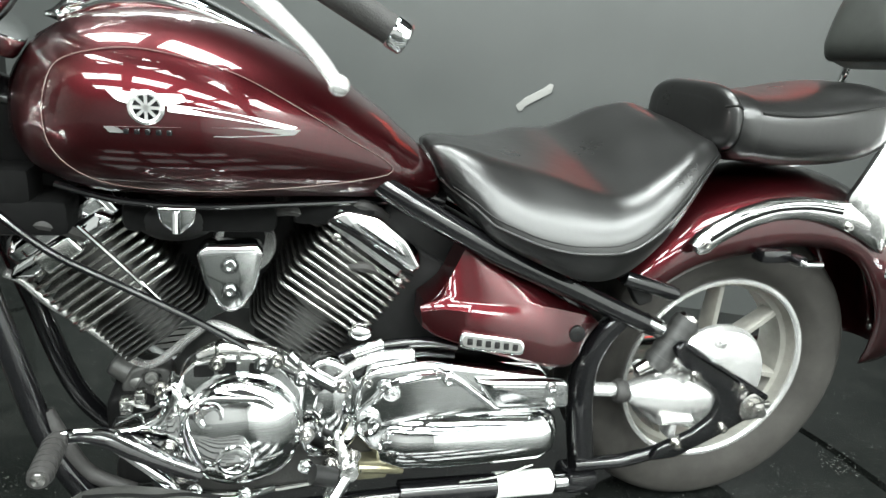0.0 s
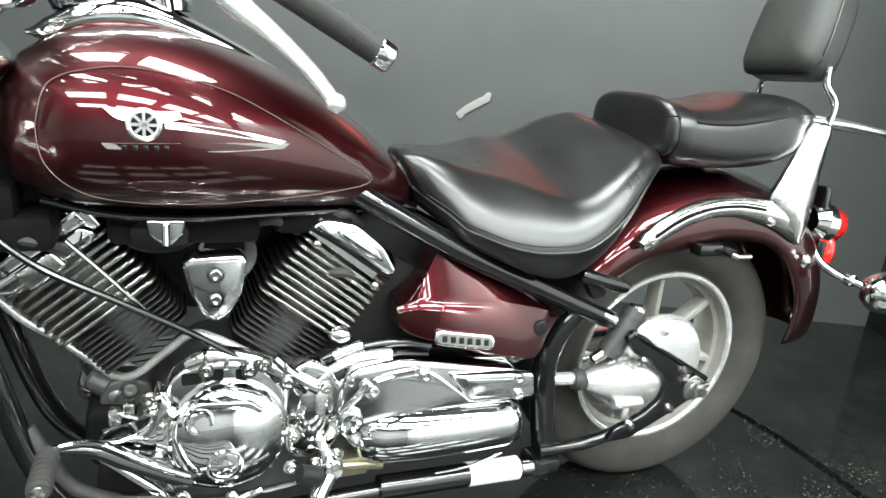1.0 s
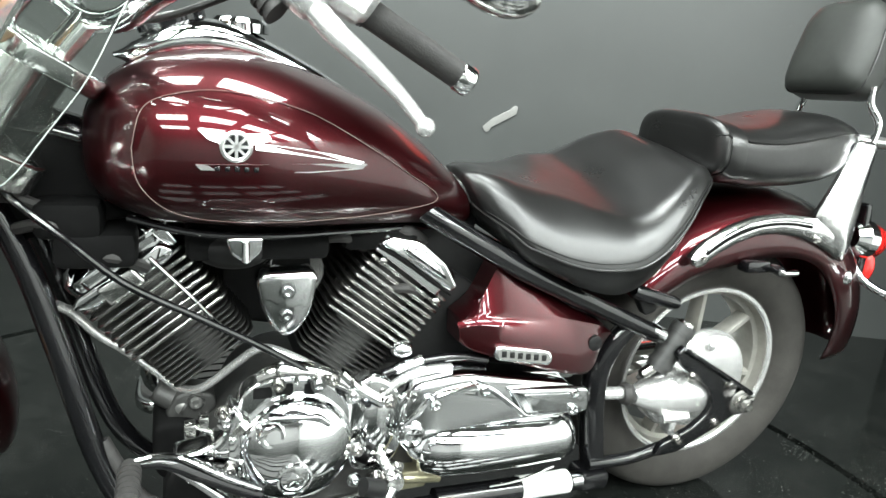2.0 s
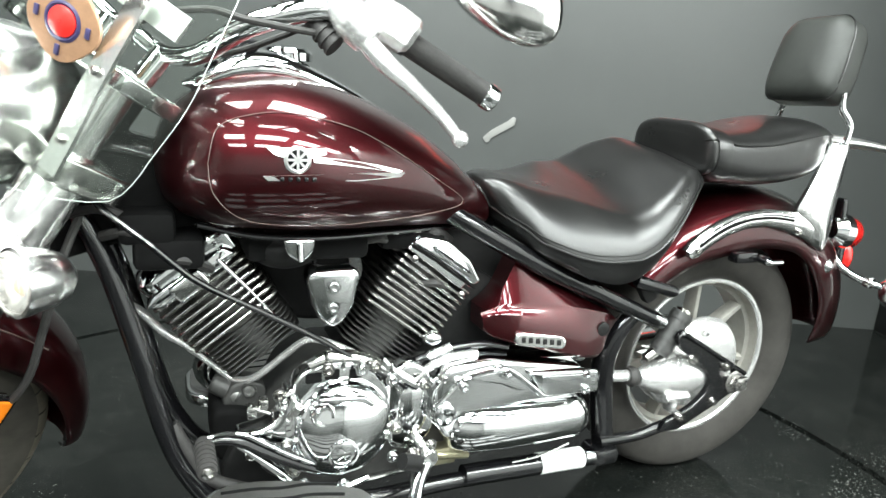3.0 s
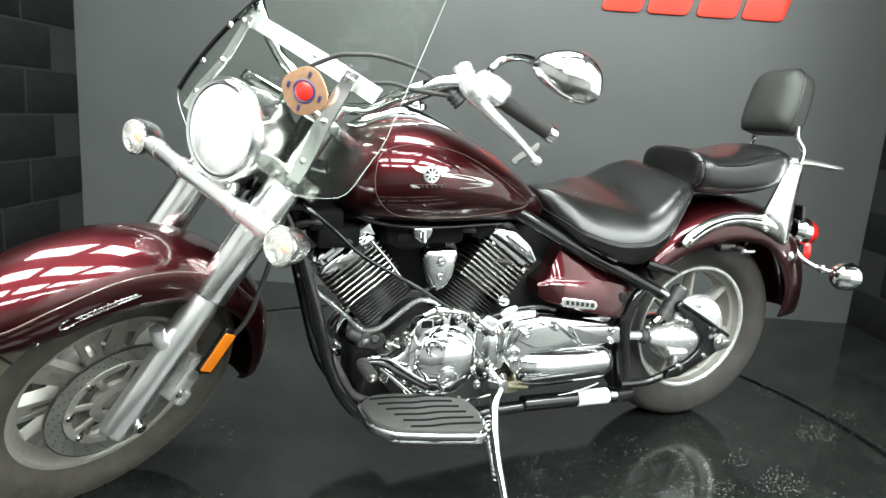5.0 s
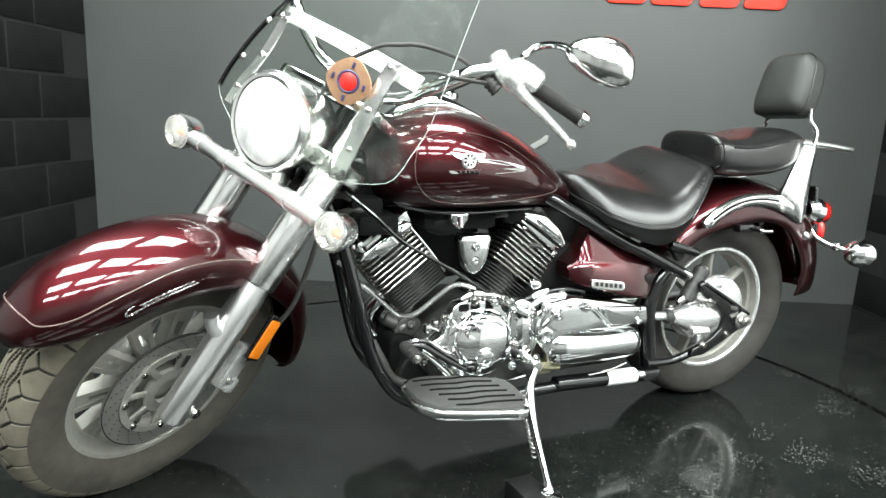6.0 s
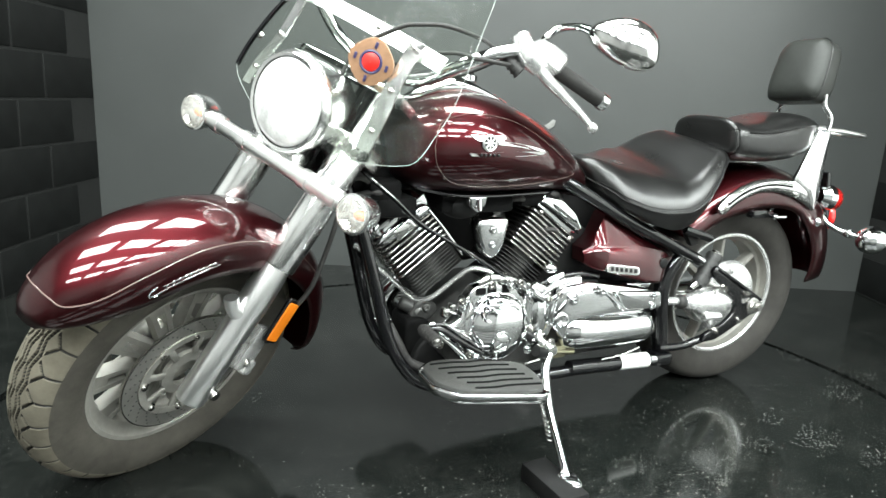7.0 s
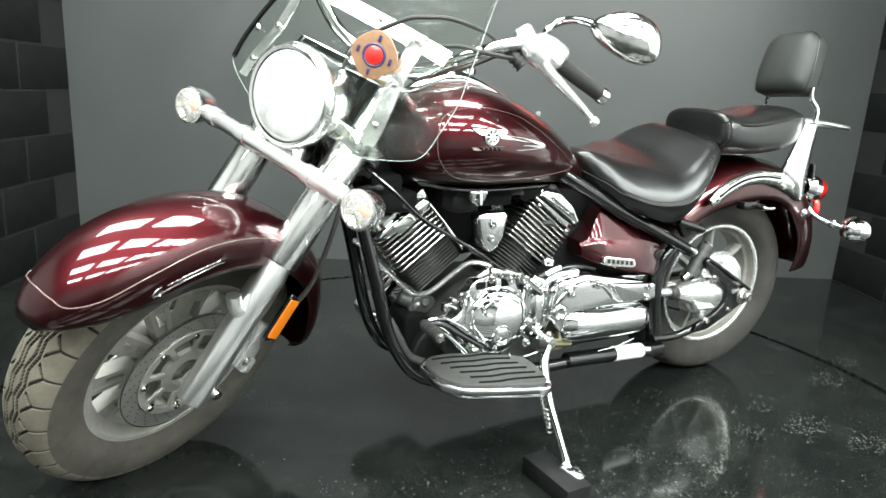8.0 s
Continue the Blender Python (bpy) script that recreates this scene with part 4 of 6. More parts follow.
EMBLEM = [(-1.050, 0.820), (-1.018, 0.817), (-0.970, 0.819), (-0.966, 0.812), (-0.985, 0.806), (-1.028, 0.806), (-1.038, 0.809)]
decal(EMBLEM, 0.001, SATIN_CHROME, "chrome winged tank emblem", "emblem", 0.003)
decal([(-0.985, 0.808), (-0.930, 0.803), (-0.885, 0.796), (-0.842, 0.786), (-0.850, 0.783), (-0.890, 0.790), (-0.935, 0.796), (-0.985, 0.800)], 0.001, SATIN_CHROME, "upper chrome spear", "spear", 0.002, 0.001)
decal([(-1.052, 0.779), (-1.000, 0.782), (-0.905, 0.785), (-0.838, 0.783), (-0.846, 0.777), (-0.920, 0.774), (-1.046, 0.773)], 0.001, SATIN_CHROME, "lower chrome spear", "spear", 0.002, 0.001)
ey = tank_y(-1.007, 0.803) - 0.004
part("roundel", lathe([(0.0135, 0), (0.0160, -0.0022), (0.0190, 0.0), (0.0165, 0.002)], (-1.007, ey, 0.803), 28, "y", close=True), SATIN_CHROME, tank)
part("roundel_field", lathe([(0.0145, 0), (0.001, -0.001)], (-1.007, ey, 0.803), 24, "y"), BLACK, tank)
for k in range(4):
    a = math.pi * k / 4
    part("roundel_spoke", box(0, 0, 0, 0.028, 0.002, 0.0034, 0), SATIN_CHROME, tank, "", pose(-1.007, ey - 0.0015, 0.803, 0, math.degrees(a), 0))
for k in range(5):
    part("emblem_bar", box(-1.028 + k * 0.011, tank_y(-1.02, 0.777) - 0.005, 0.7765, 0.006, 0.003, 0.006, 0.001), BLACK, tank, "dark bar of unread lettering")

CONSOLE = [(-1.145, 0.020, 0.885, 0.893), (-1.12, 0.050, 0.878, 0.912), (-1.07, 0.066, 0.890, 0.942), (-1.01, 0.066, 0.895, 0.948), (-0.95, 0.056, 0.890, 0.928), (-0.88, 0.042, 0.870, 0.897), (-0.82, 0.026, 0.845, 0.866), (-0.79, 0.010, 0.835, 0.846)]
console = part("instrument_console", body(CONSOLE, 24, 2.4), CHROME, tank, "chrome console along the tank's top", None, 60)
part("tank_cap", lathe([(0.04, 0.0), (0.04, 0.012), (0.034, 0.018), (0.001, 0.02)], (-0.985, 0, 0.935), 32, "z"), CHROME, tank, "chrome filler cap")
part("speedometer", lathe([(0.045, -0.01), (0.047, 0.004), (0.042, 0.008), (0.001, 0.006)], (0, 0, 0), 32, "z"), BLACK, tank, "", pose(-1.075, 0, 0.942, 0, -18, 0))

# -- seats --
# stations along the seat: x, half width, foot of the skirt, seam, knee ridge, centre line
SEAT = [(-0.645, 0.048, 0.690, 0.705, 0.738, 0.744), (-0.635, 0.082, 0.676, 0.693, 0.752, 0.757), (-0.610, 0.112, 0.660, 0.680, 0.757, 0.762), (-0.575, 0.138, 0.642, 0.662, 0.749, 0.752), (-0.530, 0.157, 0.618, 0.646, 0.731, 0.733), (-0.490, 0.170, 0.600, 0.633, 0.715, 0.716),
        (-0.445, 0.181, 0.582, 0.626, 0.701, 0.700), (-0.400, 0.189, 0.572, 0.627, 0.691, 0.692), (-0.360, 0.192, 0.578, 0.632, 0.688, 0.690), (-0.320, 0.189, 0.600, 0.652, 0.702, 0.702), (-0.280, 0.178, 0.630, 0.680, 0.729, 0.730), (-0.250, 0.165, 0.660, 0.706, 0.751, 0.754),
        (-0.220, 0.148, 0.690, 0.736, 0.773, 0.777), (-0.190, 0.128, 0.718, 0.756, 0.784, 0.787), (-0.165, 0.106, 0.738, 0.766, 0.785, 0.787), (-0.145, 0.076, 0.750, 0.768, 0.778, 0.779), (-0.134, 0.036, 0.756, 0.766, 0.770, 0.770)]
SEAT_LEAN = 0.25  # the seat leans with the bike towards its stand


def knee(x):
    """Share of the half width at which the ridge runs: inside at the knees, out at the rim round the dish."""
    f = min(max((x + 0.52) / 0.20, 0.0), 1.0)
    return 0.44 + 0.28 * f * f * (3 - 2 * f)


def seat_lean(x):
    f = min(max((x + 0.62) / 0.20, 0.0), 1.0)
    g = min(max((x + 0.30) / 0.14, 0.0), 1.0)
    return SEAT_LEAN * f * f * (3 - 2 * f) * (1 - 0.5 * g * g)


def seat_point(x, u, v=0.0, off=0.0):
    """A place on the seat: u from -1 (near seam) to 1 (far seam); v below 0 goes down the skirt to -1."""
    w, zb, zs, zk, zc = spline(SEAT, x)
    w = max(w, 0.004)
    a = abs(u)
    if v < 0:
        z = zs + v * (zs - zb)
        a = 0.985 - 0.085 * (-v) ** 2
    elif a < knee(x):
        f = a / knee(x)
        z = zc + (zk - zc) * f * f * (3 - 2 * f)
    else:
        f = (a - knee(x)) / (1 - knee(x))
        g = min(max((x + 0.40) / 0.14, 0.0), 1.0)
        z = zs + (zk - zs) * ((1 - g) * max(1 - f ** 1.55, 0.0) ** 0.66 + g * max(1 - f ** 2.15, 0.0) ** (1 / 1.75))
    y = math.copysign(a * w + off, u)
    front = min(max((-0.555 - x) / 0.09, 0.0), 1.0)
    return (x + 0.036 * front * min(max((0.757 - z) / 0.075, 0.0), 1.2), y, z + seat_lean(x) * (y + w))


def seat_bm(count):
    rings = []
    top = [1 - (1 - k / 26) ** 1.0 for k in range(27)]
    us = [-1 + t for t in top] + [t for t in top[1:]]
    us = [math.copysign(1 - (1 - abs(u)) ** 1.35 if abs(u) > 0.5 else abs(u) * (1 - 0.5 ** 1.35) / 0.5, u) for u in us]
    for k in range(count + 1):
        x = SEAT[0][0] + (SEAT[-1][0] - SEAT[0][0]) * (0.5 - 0.5 * math.cos(math.pi * k / count))
        ring = [seat_point(x, u) for u in us]
        ring += [seat_point(x, 1, v) for v in (-0.06, -0.35, -0.7, -1.0)] + [seat_point(x, -1, v) for v in (-1.0, -0.7, -0.35, -0.06)]
        rings.append(ring)
    return loft(rings)


seat = part("rider_seat", seat_bm(72), LEATHER, bike, "wide black leather rider seat with a stitched lower skirt", None, 60)
part("piping", tube([seat_point(x, -1, 0, 0.001) for x in np.linspace(-0.643, -0.140, 30)], 0.0026, 8, n=3), LEATHER, seat, "raised piping along the seam")
part("stitching", tube([seat_point(x, -0.985, 0, 0.0012) for x in np.linspace(-0.63, -0.145, 30)], 0.0009, 5, n=3), SATIN, seat, "stitched seam")
part("front_piping", tube([seat_point(-0.6445, u, 0, 0.001) for u in np.linspace(-1, 1, 15)], 0.0024, 8, n=3), LEATHER, seat, "")


def skin(rows, x, side_s, p, off=0.0, mid=0.45):
    """A place on a lofted body's near side: s from -1 (bottom) to 1 (top)."""
    w, zb, zt = spline(rows, x)
    zm = zb + mid * (zt - zb)
    z = zm + side_s * ((zt - zm) if side_s > 0 else (zm - zb))
    return (x, -(w + off) * (1 - abs(side_s) ** p) ** (1 / p), z)


ROLL = [(-0.172, 0.078, 0.796, 0.856), (-0.170, 0.098, 0.784, 0.868), (-0.167, 0.112, 0.775, 0.877), (-0.162, 0.120, 0.769, 0.881), (-0.156, 0.122, 0.767, 0.881), (-0.146, 0.120, 0.769, 0.872), (-0.138, 0.114, 0.774, 0.862)]
PILLION = [(-0.156, 0.090, 0.790, 0.850), (-0.150, 0.114, 0.774, 0.864), (-0.135, 0.122, 0.762, 0.869), (-0.08, 0.130, 0.752, 0.870), (-0.01, 0.134, 0.750, 0.876), (0.08, 0.134, 0.756, 0.894), (0.15, 0.124, 0.770, 0.902), (0.21, 0.100, 0.800, 0.892), (0.25, 0.070, 0.822, 0.874), (0.275, 0.030, 0.838, 0.855)]
pillion = part("pillion_seat", body(PILLION, 40, 3.2), LEATHER, bike, "black leather pillion seat with a front roll", None, 60)
part("front_roll", body(ROLL, 24, 3.2), LEATHER, pillion, "padded front roll", None, 60)
band = [section(x, spline(PILLION, x)[0] + o, spline(PILLION, x)[1] - o, spline(PILLION, x)[2] + o, p=3.2) for x, o in ((-0.148, 0.0), (-0.146, 0.004), (-0.131, 0.0055), (-0.115, 0.004), (-0.112, 0.0))]
part("strap", loft(band, cap=False), LEATHER, pillion, "stitched leather band")
part("piping", tube([skin(PILLION, x, 0.55, 3.2, 0.0005) for x in np.linspace(-0.11, 0.235, 14)], 0.0026, 6, n=3), LEATHER, pillion, "stitched seam")
part("piping", tube([skin(ROLL, x, 0.5, 3.2, 0.0005) for x in np.linspace(-0.169, -0.148, 8)], 0.002, 6, n=3), LEATHER, pillion)

PAD = pose(0.230, 0.0, 1.031, -3, 16, 0)
PAD_LINE = rounded([(-0.088, -0.098), (0.088, -0.098), (0.094, -0.03), (0.086, 0.065), (0.062, 0.098), (-0.062, 0.098), (-0.086, 0.065), (-0.094, -0.03)], 0.03, 6)
pad = part("backrest", loft([[(x, p.x * q, p.y * q) for p in PAD_LINE] for x, q in ((-0.052, 0.05), (-0.0515, 0.3), (-0.050, 0.55), (-0.046, 0.76), (-0.038, 0.91), (-0.026, 0.985), (-0.014, 1.0), (0.022, 1.0), (0.034, 0.97), (0.041, 0.88), (0.044, 0.5), (0.0445, 0.05))]), VINYL, bike, "upright black padded backrest", PAD, 60)
part("piping", tube([Vector((-0.020, y * 1.005, z * 1.005)) for y, z in [(p.x, p.y) for p in rounded([(-0.088, -0.098), (0.088, -0.098), (0.094, -0.03), (0.086, 0.065), (0.062, 0.098), (-0.062, 0.098), (-0.086, 0.065), (-0.094, -0.03)], 0.03, 4)]], 0.002, 6, n=1), LEATHER, pad, "", PAD)
for s in (-1, 1):
    part("stay", tube([(0.222, s * 0.072 - 0.02, 0.965), (0.228, s * 0.078 - 0.015, 0.93), (0.245, s * 0.098 - 0.01, 0.895), (0.235, s * 0.112, 0.85)], 0.0095, 12, flat=0.8), CHROME, pad, "chrome backrest stay")

# upper and lower edge of the arched arm; fore and aft edge of the upright
RAIL_ARM = [((-0.190, 0.612), (-0.176, 0.604)), ((-0.198, 0.624), (-0.160, 0.608)), ((-0.186, 0.640), (-0.144, 0.622)), ((-0.160, 0.658), (-0.124, 0.634)), ((-0.110, 0.685), (-0.090, 0.650)), ((-0.054, 0.702), (-0.044, 0.664)), ((0.015, 0.708), (0.010, 0.669)), ((0.082, 0.703), (0.070, 0.662)), ((0.140, 0.700), (0.130, 0.646)), ((0.190, 0.690), (0.180, 0.626)), ((0.226, 0.660), (0.220, 0.606))]
RAIL_UP = [((0.196, 0.622), (0.224, 0.606)), ((0.150, 0.648), (0.231, 0.650)), ((0.108, 0.690), (0.234, 0.692)), ((0.112, 0.716), (0.234, 0.722)), ((0.132, 0.752), (0.232, 0.756)), ((0.154, 0.800), (0.231, 0.803)), ((0.174, 0.838), (0.232, 0.838)), ((0.180, 0.854), (0.226, 0.852)), ((0.190, 0.860), (0.215, 0.858))]


def rail_bm(pairs, y0, y1):
    """A bar with a rounded outer face between two edge lines."""
    rings = []
    for k, (a, b) in enumerate(pairs):
        d = (y1 - y0) * (0.7 if k in (0, len(pairs) - 1) else 1.0)
        rings.append([(a[0] + (b[0] - a[0]) * f, y0 + d * g, a[1] + (b[1] - a[1]) * f) for f, g in ((0, 0), (0, 0.45), (0.06, 0.72), (0.18, 0.98), (0.34, 1.15), (0.5, 1.22), (0.66, 1.15), (0.82, 0.98), (0.94, 0.72), (1, 0.45), (1, 0))])
    return loft(rings)


for s in (-1, 1):
    rail = part("fender_rail", merge(rail_bm(RAIL_ARM, s * 0.118, s * 0.1345), rail_bm(RAIL_UP, s * 0.1175, s * 0.1365)), RAIL_CHROME, bike, "chrome fender rail that carries the backrest", None, 40)
    # The groove is a black strip on the rail, its shade put in as colour.
    groove = [(-0.170, 0.634), (-0.12, 0.664), (-0.055, 0.686), (0.02, 0.692), (0.09, 0.685)]
    part("rail_groove", tube([(x, s * 0.1372, z) for x, z in groove], 0.0032, 8, n=5), GAP, rail, "black strip drawn as a shaded groove")
    part("rail_edge", tube([(x, s * 0.1365, z + 0.0085) for x, z in groove], 0.0042, 8, n=5), CHROME, rail)
    for x, z in ((0.115, 0.660), (-0.175, 0.625)):
        part("rail_bolt", bolt(x, -0.136, z, 0.006), STEEL, rail, "", None if s < 0 else FLIP)
rack = part("luggage_rack", tube([(0.20, -0.10, 0.858), (0.30, -0.10, 0.856), (0.42, -0.095, 0.846), (0.485, -0.07, 0.840), (0.50, 0.0, 0.839), (0.485, 0.07, 0.840), (0.42, 0.095, 0.846), (0.30, 0.10, 0.856), (0.20, 0.10, 0.858)], 0.0075, 12), SATIN_CHROME, bike, "small chrome luggage rack")
for y in (-0.04, 0.04):
    part("slat", tube([(0.21, y, 0.868), (0.35, y, 0.862), (0.47, y, 0.850)], 0.0055, 10, flat=0.6), SATIN_CHROME, rack)
part("crossbar", tube([(0.21, -0.1, 0.858), (0.21, 0, 0.866), (0.21, 0.1, 0.858)], 0.006, 10), SATIN_CHROME, rack)

# -- tail --
tail = part("tail_light", lathe([(0.001, 0.05), (0.03, 0.048), (0.04, 0.035), (0.043, 0.0)], (0, 0, 0), 28, "x"), RED_LENS, bike, "round red tail light on the rear fender", pose(0.388, -0.045, 0.632, 0, 8, 0))
part("bezel", lathe([(0.043, 0.003), (0.047, 0.0), (0.047, -0.03), (0.03, -0.05)], (0, 0, 0), 28, "x"), CHROME, tail, "", pose(0.388, -0.045, 0.632, 0, 8, 0))
part("lower_lens", ball((0.414, -0.045, 0.566), 0.034, 0.7, 0.9, 1.35), RED_LENS, tail, "red lower lens")
part("tail_bracket", prism([(0.378, 0.50), (0.396, 0.50), (0.392, 0.60), (0.360, 0.72), (0.342, 0.72), (0.364, 0.60)], -0.070, -0.01, 0.01, 0.004), BLACK, bike, "black tail light bracket")
for s in (-1, 1):
    m = None if s < 0 else FLIP
    sig = part("rear_turn_signal", lathe([(0.001, -0.044), (0.016, -0.042), (0.030, -0.033), (0.040, -0.018), (0.0445, 0.0), (0.0455, 0.012), (0.0445, 0.018), (0.040, 0.020)], (0.400, -0.213, 0.523), 28, "x"), CHROME, bike, "chrome bullet rear turn signal", m)
    part("lens", lathe([(0.040, 0.020), (0.032, 0.030), (0.016, 0.036), (0.001, 0.038)], (0.400, -0.213, 0.523), 28, "x"), AMBER, sig, "amber lens", m)
    part("arm", tube([(0.315, -0.075, 0.60), (0.328, -0.105, 0.562), (0.350, -0.145, 0.540), (0.388, -0.185, 0.528)], [0.011, 0.010, 0.008, 0.009], 12), CHROME, sig, "chrome arm", m)
    part("arm_collar", lathe([(0.010, -0.172), (0.014, -0.169), (0.014, -0.155), (0.010, -0.152)], (0.363, 0, 0.536), 14, "y"), CHROME, sig, "", m)
part("fender_lock", merge(box(-0.02, -0.118, 0.602, 0.06, 0.03, 0.024, 0.005), lathe([(0.001, -0.15), (0.010, -0.15), (0.011, -0.13)], (0.02, 0, 0.598), 16, "y")), BLACK, bike, "small black helmet lock")
part("lock_barrel", tube([(0.018, -0.15, 0.598), (0.018, -0.158, 0.598), (0.05, -0.16, 0.598)], 0.006, 10, n=2), CHROME, bike)
part("guard_stud", ball((0.275, -0.112, 0.565), 0.014, 1, 0.7, 1.2), CHROME, bike, "chrome dome nut")

# -- frame --
for s in (-1, 1):
    m = None if s < 0 else FLIP
    part("down_tube", tube([(-1.325, -0.03, 0.78), (-1.29, -0.045, 0.700), (-1.253, -0.055, 0.61), (-1.218, -0.065, 0.48), (-1.184, -0.075, 0.341), (-1.152, -0.085, 0.262), (-1.105, -0.10, 0.206), (-1.03, -0.115, 0.184), (-0.85, -0.12, 0.176), (-0.68, -0.12, 0.178), (-0.50, -0.12, 0.176), (-0.345, -0.12, 0.168)], 0.0160, 16), BLACK, bike, "black frame tube", m)
    part("seat_post", tube([(-0.318, -0.105, 0.150), (-0.315, -0.100, 0.20), (-0.326, -0.098, 0.262), (-0.338, -0.098, 0.332), (-0.337, -0.098, 0.394), (-0.317, -0.102, 0.450), (-0.285, -0.108, 0.492)], [0.022, 0.024, 0.025, 0.025, 0.024, 0.021, 0.018], 18), BLACK, bike, "black frame tube", m)
    part("post_foot", box(-0.325, -0.110, 0.172, 0.065, 0.06, 0.040, 0.012), BLACK, bike, "", m)
    part("seat_rail", tube([(-0.74, -0.085, 0.715), (-0.675, -0.11, 0.677), (-0.538, -0.12, 0.606), (-0.39, -0.12, 0.540), (-0.26, -0.115, 0.482), (-0.225, -0.11, 0.468)], 0.0175, 16), BLACK, bike, "black frame tube", m)
part("backbone", tube([(-1.30, 0, 0.80), (-1.1, 0, 0.75), (-0.85, 0, 0.71), (-0.6, 0, 0.66)], 0.035, 16), BLACK, bike, "black frame backbone")
# Gusset and filler boxes in gap black, for the shade below the tank.
part("head_gusset", prism([(-1.33, 0.62), (-1.20, 0.66), (-1.06, 0.69), (-1.10, 0.74), (-1.20, 0.78), (-1.33, 0.80)], -0.04, 0.04, 0.02, 0.006), GAP, bike, "steering-head gusset, near-black for the shade round it")
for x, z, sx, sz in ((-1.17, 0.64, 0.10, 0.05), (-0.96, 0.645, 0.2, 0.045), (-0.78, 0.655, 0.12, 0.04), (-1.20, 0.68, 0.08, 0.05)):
    part("wiring_box", box(x, -0.02, z, sx, 0.14, sz, 0.012), GAP, bike, "near-black filler for the shaded space below the tank")
# Added dark slab that keeps the bright wall from showing between the cylinders.
part("air_cleaner", prism([(-1.13, 0.56), (-1.08, 0.48), (-0.90, 0.45), (-0.74, 0.50), (-0.66, 0.58), (-0.69, 0.668), (-0.9, 0.672), (-1.13, 0.675)], 0.075, 0.15, 0.03, 0.012), SATIN, bike, "added black filler that blocks the view behind the cylinders")
part("side_panel", prism([(-0.70, 0.47), (-0.70, 0.66), (-0.62, 0.66), (-0.36, 0.53), (-0.36, 0.40), (-0.66, 0.42)], -0.03, 0.06, 0.02, 0.008), SATIN, bike, "black battery box")
part("air_duct", ball((-0.995, -0.06, 0.640), 0.05, 1.15, 0.8, 0.7), SATIN, bike, "black rubber intake duct")
part("lower_cover", prism([(-1.10, 0.19), (-0.40, 0.185), (-0.36, 0.42), (-0.66, 0.60), (-0.90, 0.42), (-1.02, 0.33), (-1.09, 0.26)], -0.045, 0.1, 0.03, 0.01), SATIN, bike, "black engine underside")

# -- engine --
def cylinder(base, axis, length, wide, deep, count, edge_from, name, label, cy=0.0):
    """A finned cylinder: body and its separate fins across the axis."""
    b, d = Vector((base[0], cy, base[1])), Vector((axis[0], 0, axis[1])).normalized()
    s = Vector((d.z, 0, -d.x))
    cyl = part(name, loft([[b + d * h + s * wide * 0.36 * u + Vector((0, 1, 0)) * deep * 0.42 * v for u, v in [(math.cos(t), math.sin(t)) for t in (2 * math.pi * k / 24 for k in range(24))]] for h in (0, length * 0.5, length)]), GREY_CAST, bike, label)
    low = [length * 0.36 * (k + 0.5) / edge_from for k in range(edge_from)]
    high = [length * (0.38 + 0.62 * (k + 0.5) / (count - edge_from)) for k in range(count - edge_from)]
    for k, h in enumerate(low + high):
        grow = 0.88 if k < edge_from else 1.0
        out = rounded([(-wide / 2 * grow, -deep / 2 * grow), (wide / 2 * grow, -deep / 2 * grow), (wide / 2 * grow, deep / 2 * grow), (-wide / 2 * grow, deep / 2 * grow)], 0.018, 4)
        t = 0.0016 if k < edge_from else 0.0028
        rings = []
        for hh, q in ((-t, 0.985), (-t * 0.4, 1.0), (t * 0.4, 1.0), (t, 0.985)):
            rings.append([b + d * (h + hh) + s * p.x * q + Vector((0, 1, 0)) * p.y * q for p in out])
        part("fin", loft(rings), FIN_EDGE if k >= edge_from else FIN_DARK, cyl, "bright-edged cooling fin" if k >= edge_from else "")
    return cyl, b, d, s


front_cyl, fb, fd, fs = cylinder((-1.016, 0.438), (-0.617, 0.787), 0.202, 0.171, 0.17, 17, 8, "front_cylinder", "finned front cylinder", 0.05)
rear_cyl, rb_, rd, rs = cylinder((-0.842, 0.432), (0.600, 0.800), 0.205, 0.165, 0.17, 18, 8, "rear_cylinder", "finned rear cylinder")
for cyl, b, d, s, ln, flip in ((front_cyl, fb, fd, fs, 0.202, -1), (rear_cyl, rb_, rd, rs, 0.205, 1)):
    top = b + d * (ln + 0.004)
    out = rounded([(-0.078, -0.082), (0.078, -0.082), (0.078, 0.082), (-0.078, 0.082)], 0.022, 5)
    part("head_cover", loft([[top + d * h + s * p.x * q + Vector((0, 1, 0)) * p.y * q for p in out] for h, q in ((0, 1.0), (0.012, 1.02), (0.020, 1.02), (0.034, 0.9), (0.042, 0.7))]), CHROME, cyl, "chrome head cover")
    part("head_trim", loft([[top + d * h + s * p.x + Vector((0, 1, 0)) * (p.y) for p in rounded([(-0.085 * flip - 0.0, -0.094), (0.05 * flip, -0.094), (0.06 * flip, -0.075), (-0.09 * flip, -0.075)], 0.006)] for h in (-0.012, 0.016)]), CHROME, cyl, "chrome head trim")
    for u in (-0.06, 0.06):
        part("head_bolt", ball(top + s * u + Vector((0, -0.088, 0)) - d * 0.02, 0.0075, 1, 0.6, 1, 12, 8), STEEL, cyl)
part("rear_head_cap", prism([(-0.790, 0.650), (-0.770, 0.662), (-0.718, 0.653), (-0.672, 0.616), (-0.648, 0.574), (-0.662, 0.566), (-0.702, 0.594), (-0.748, 0.626)], -0.100, -0.05, 0.010, 0.006), CHROME, rear_cyl, "chrome rear head cap")
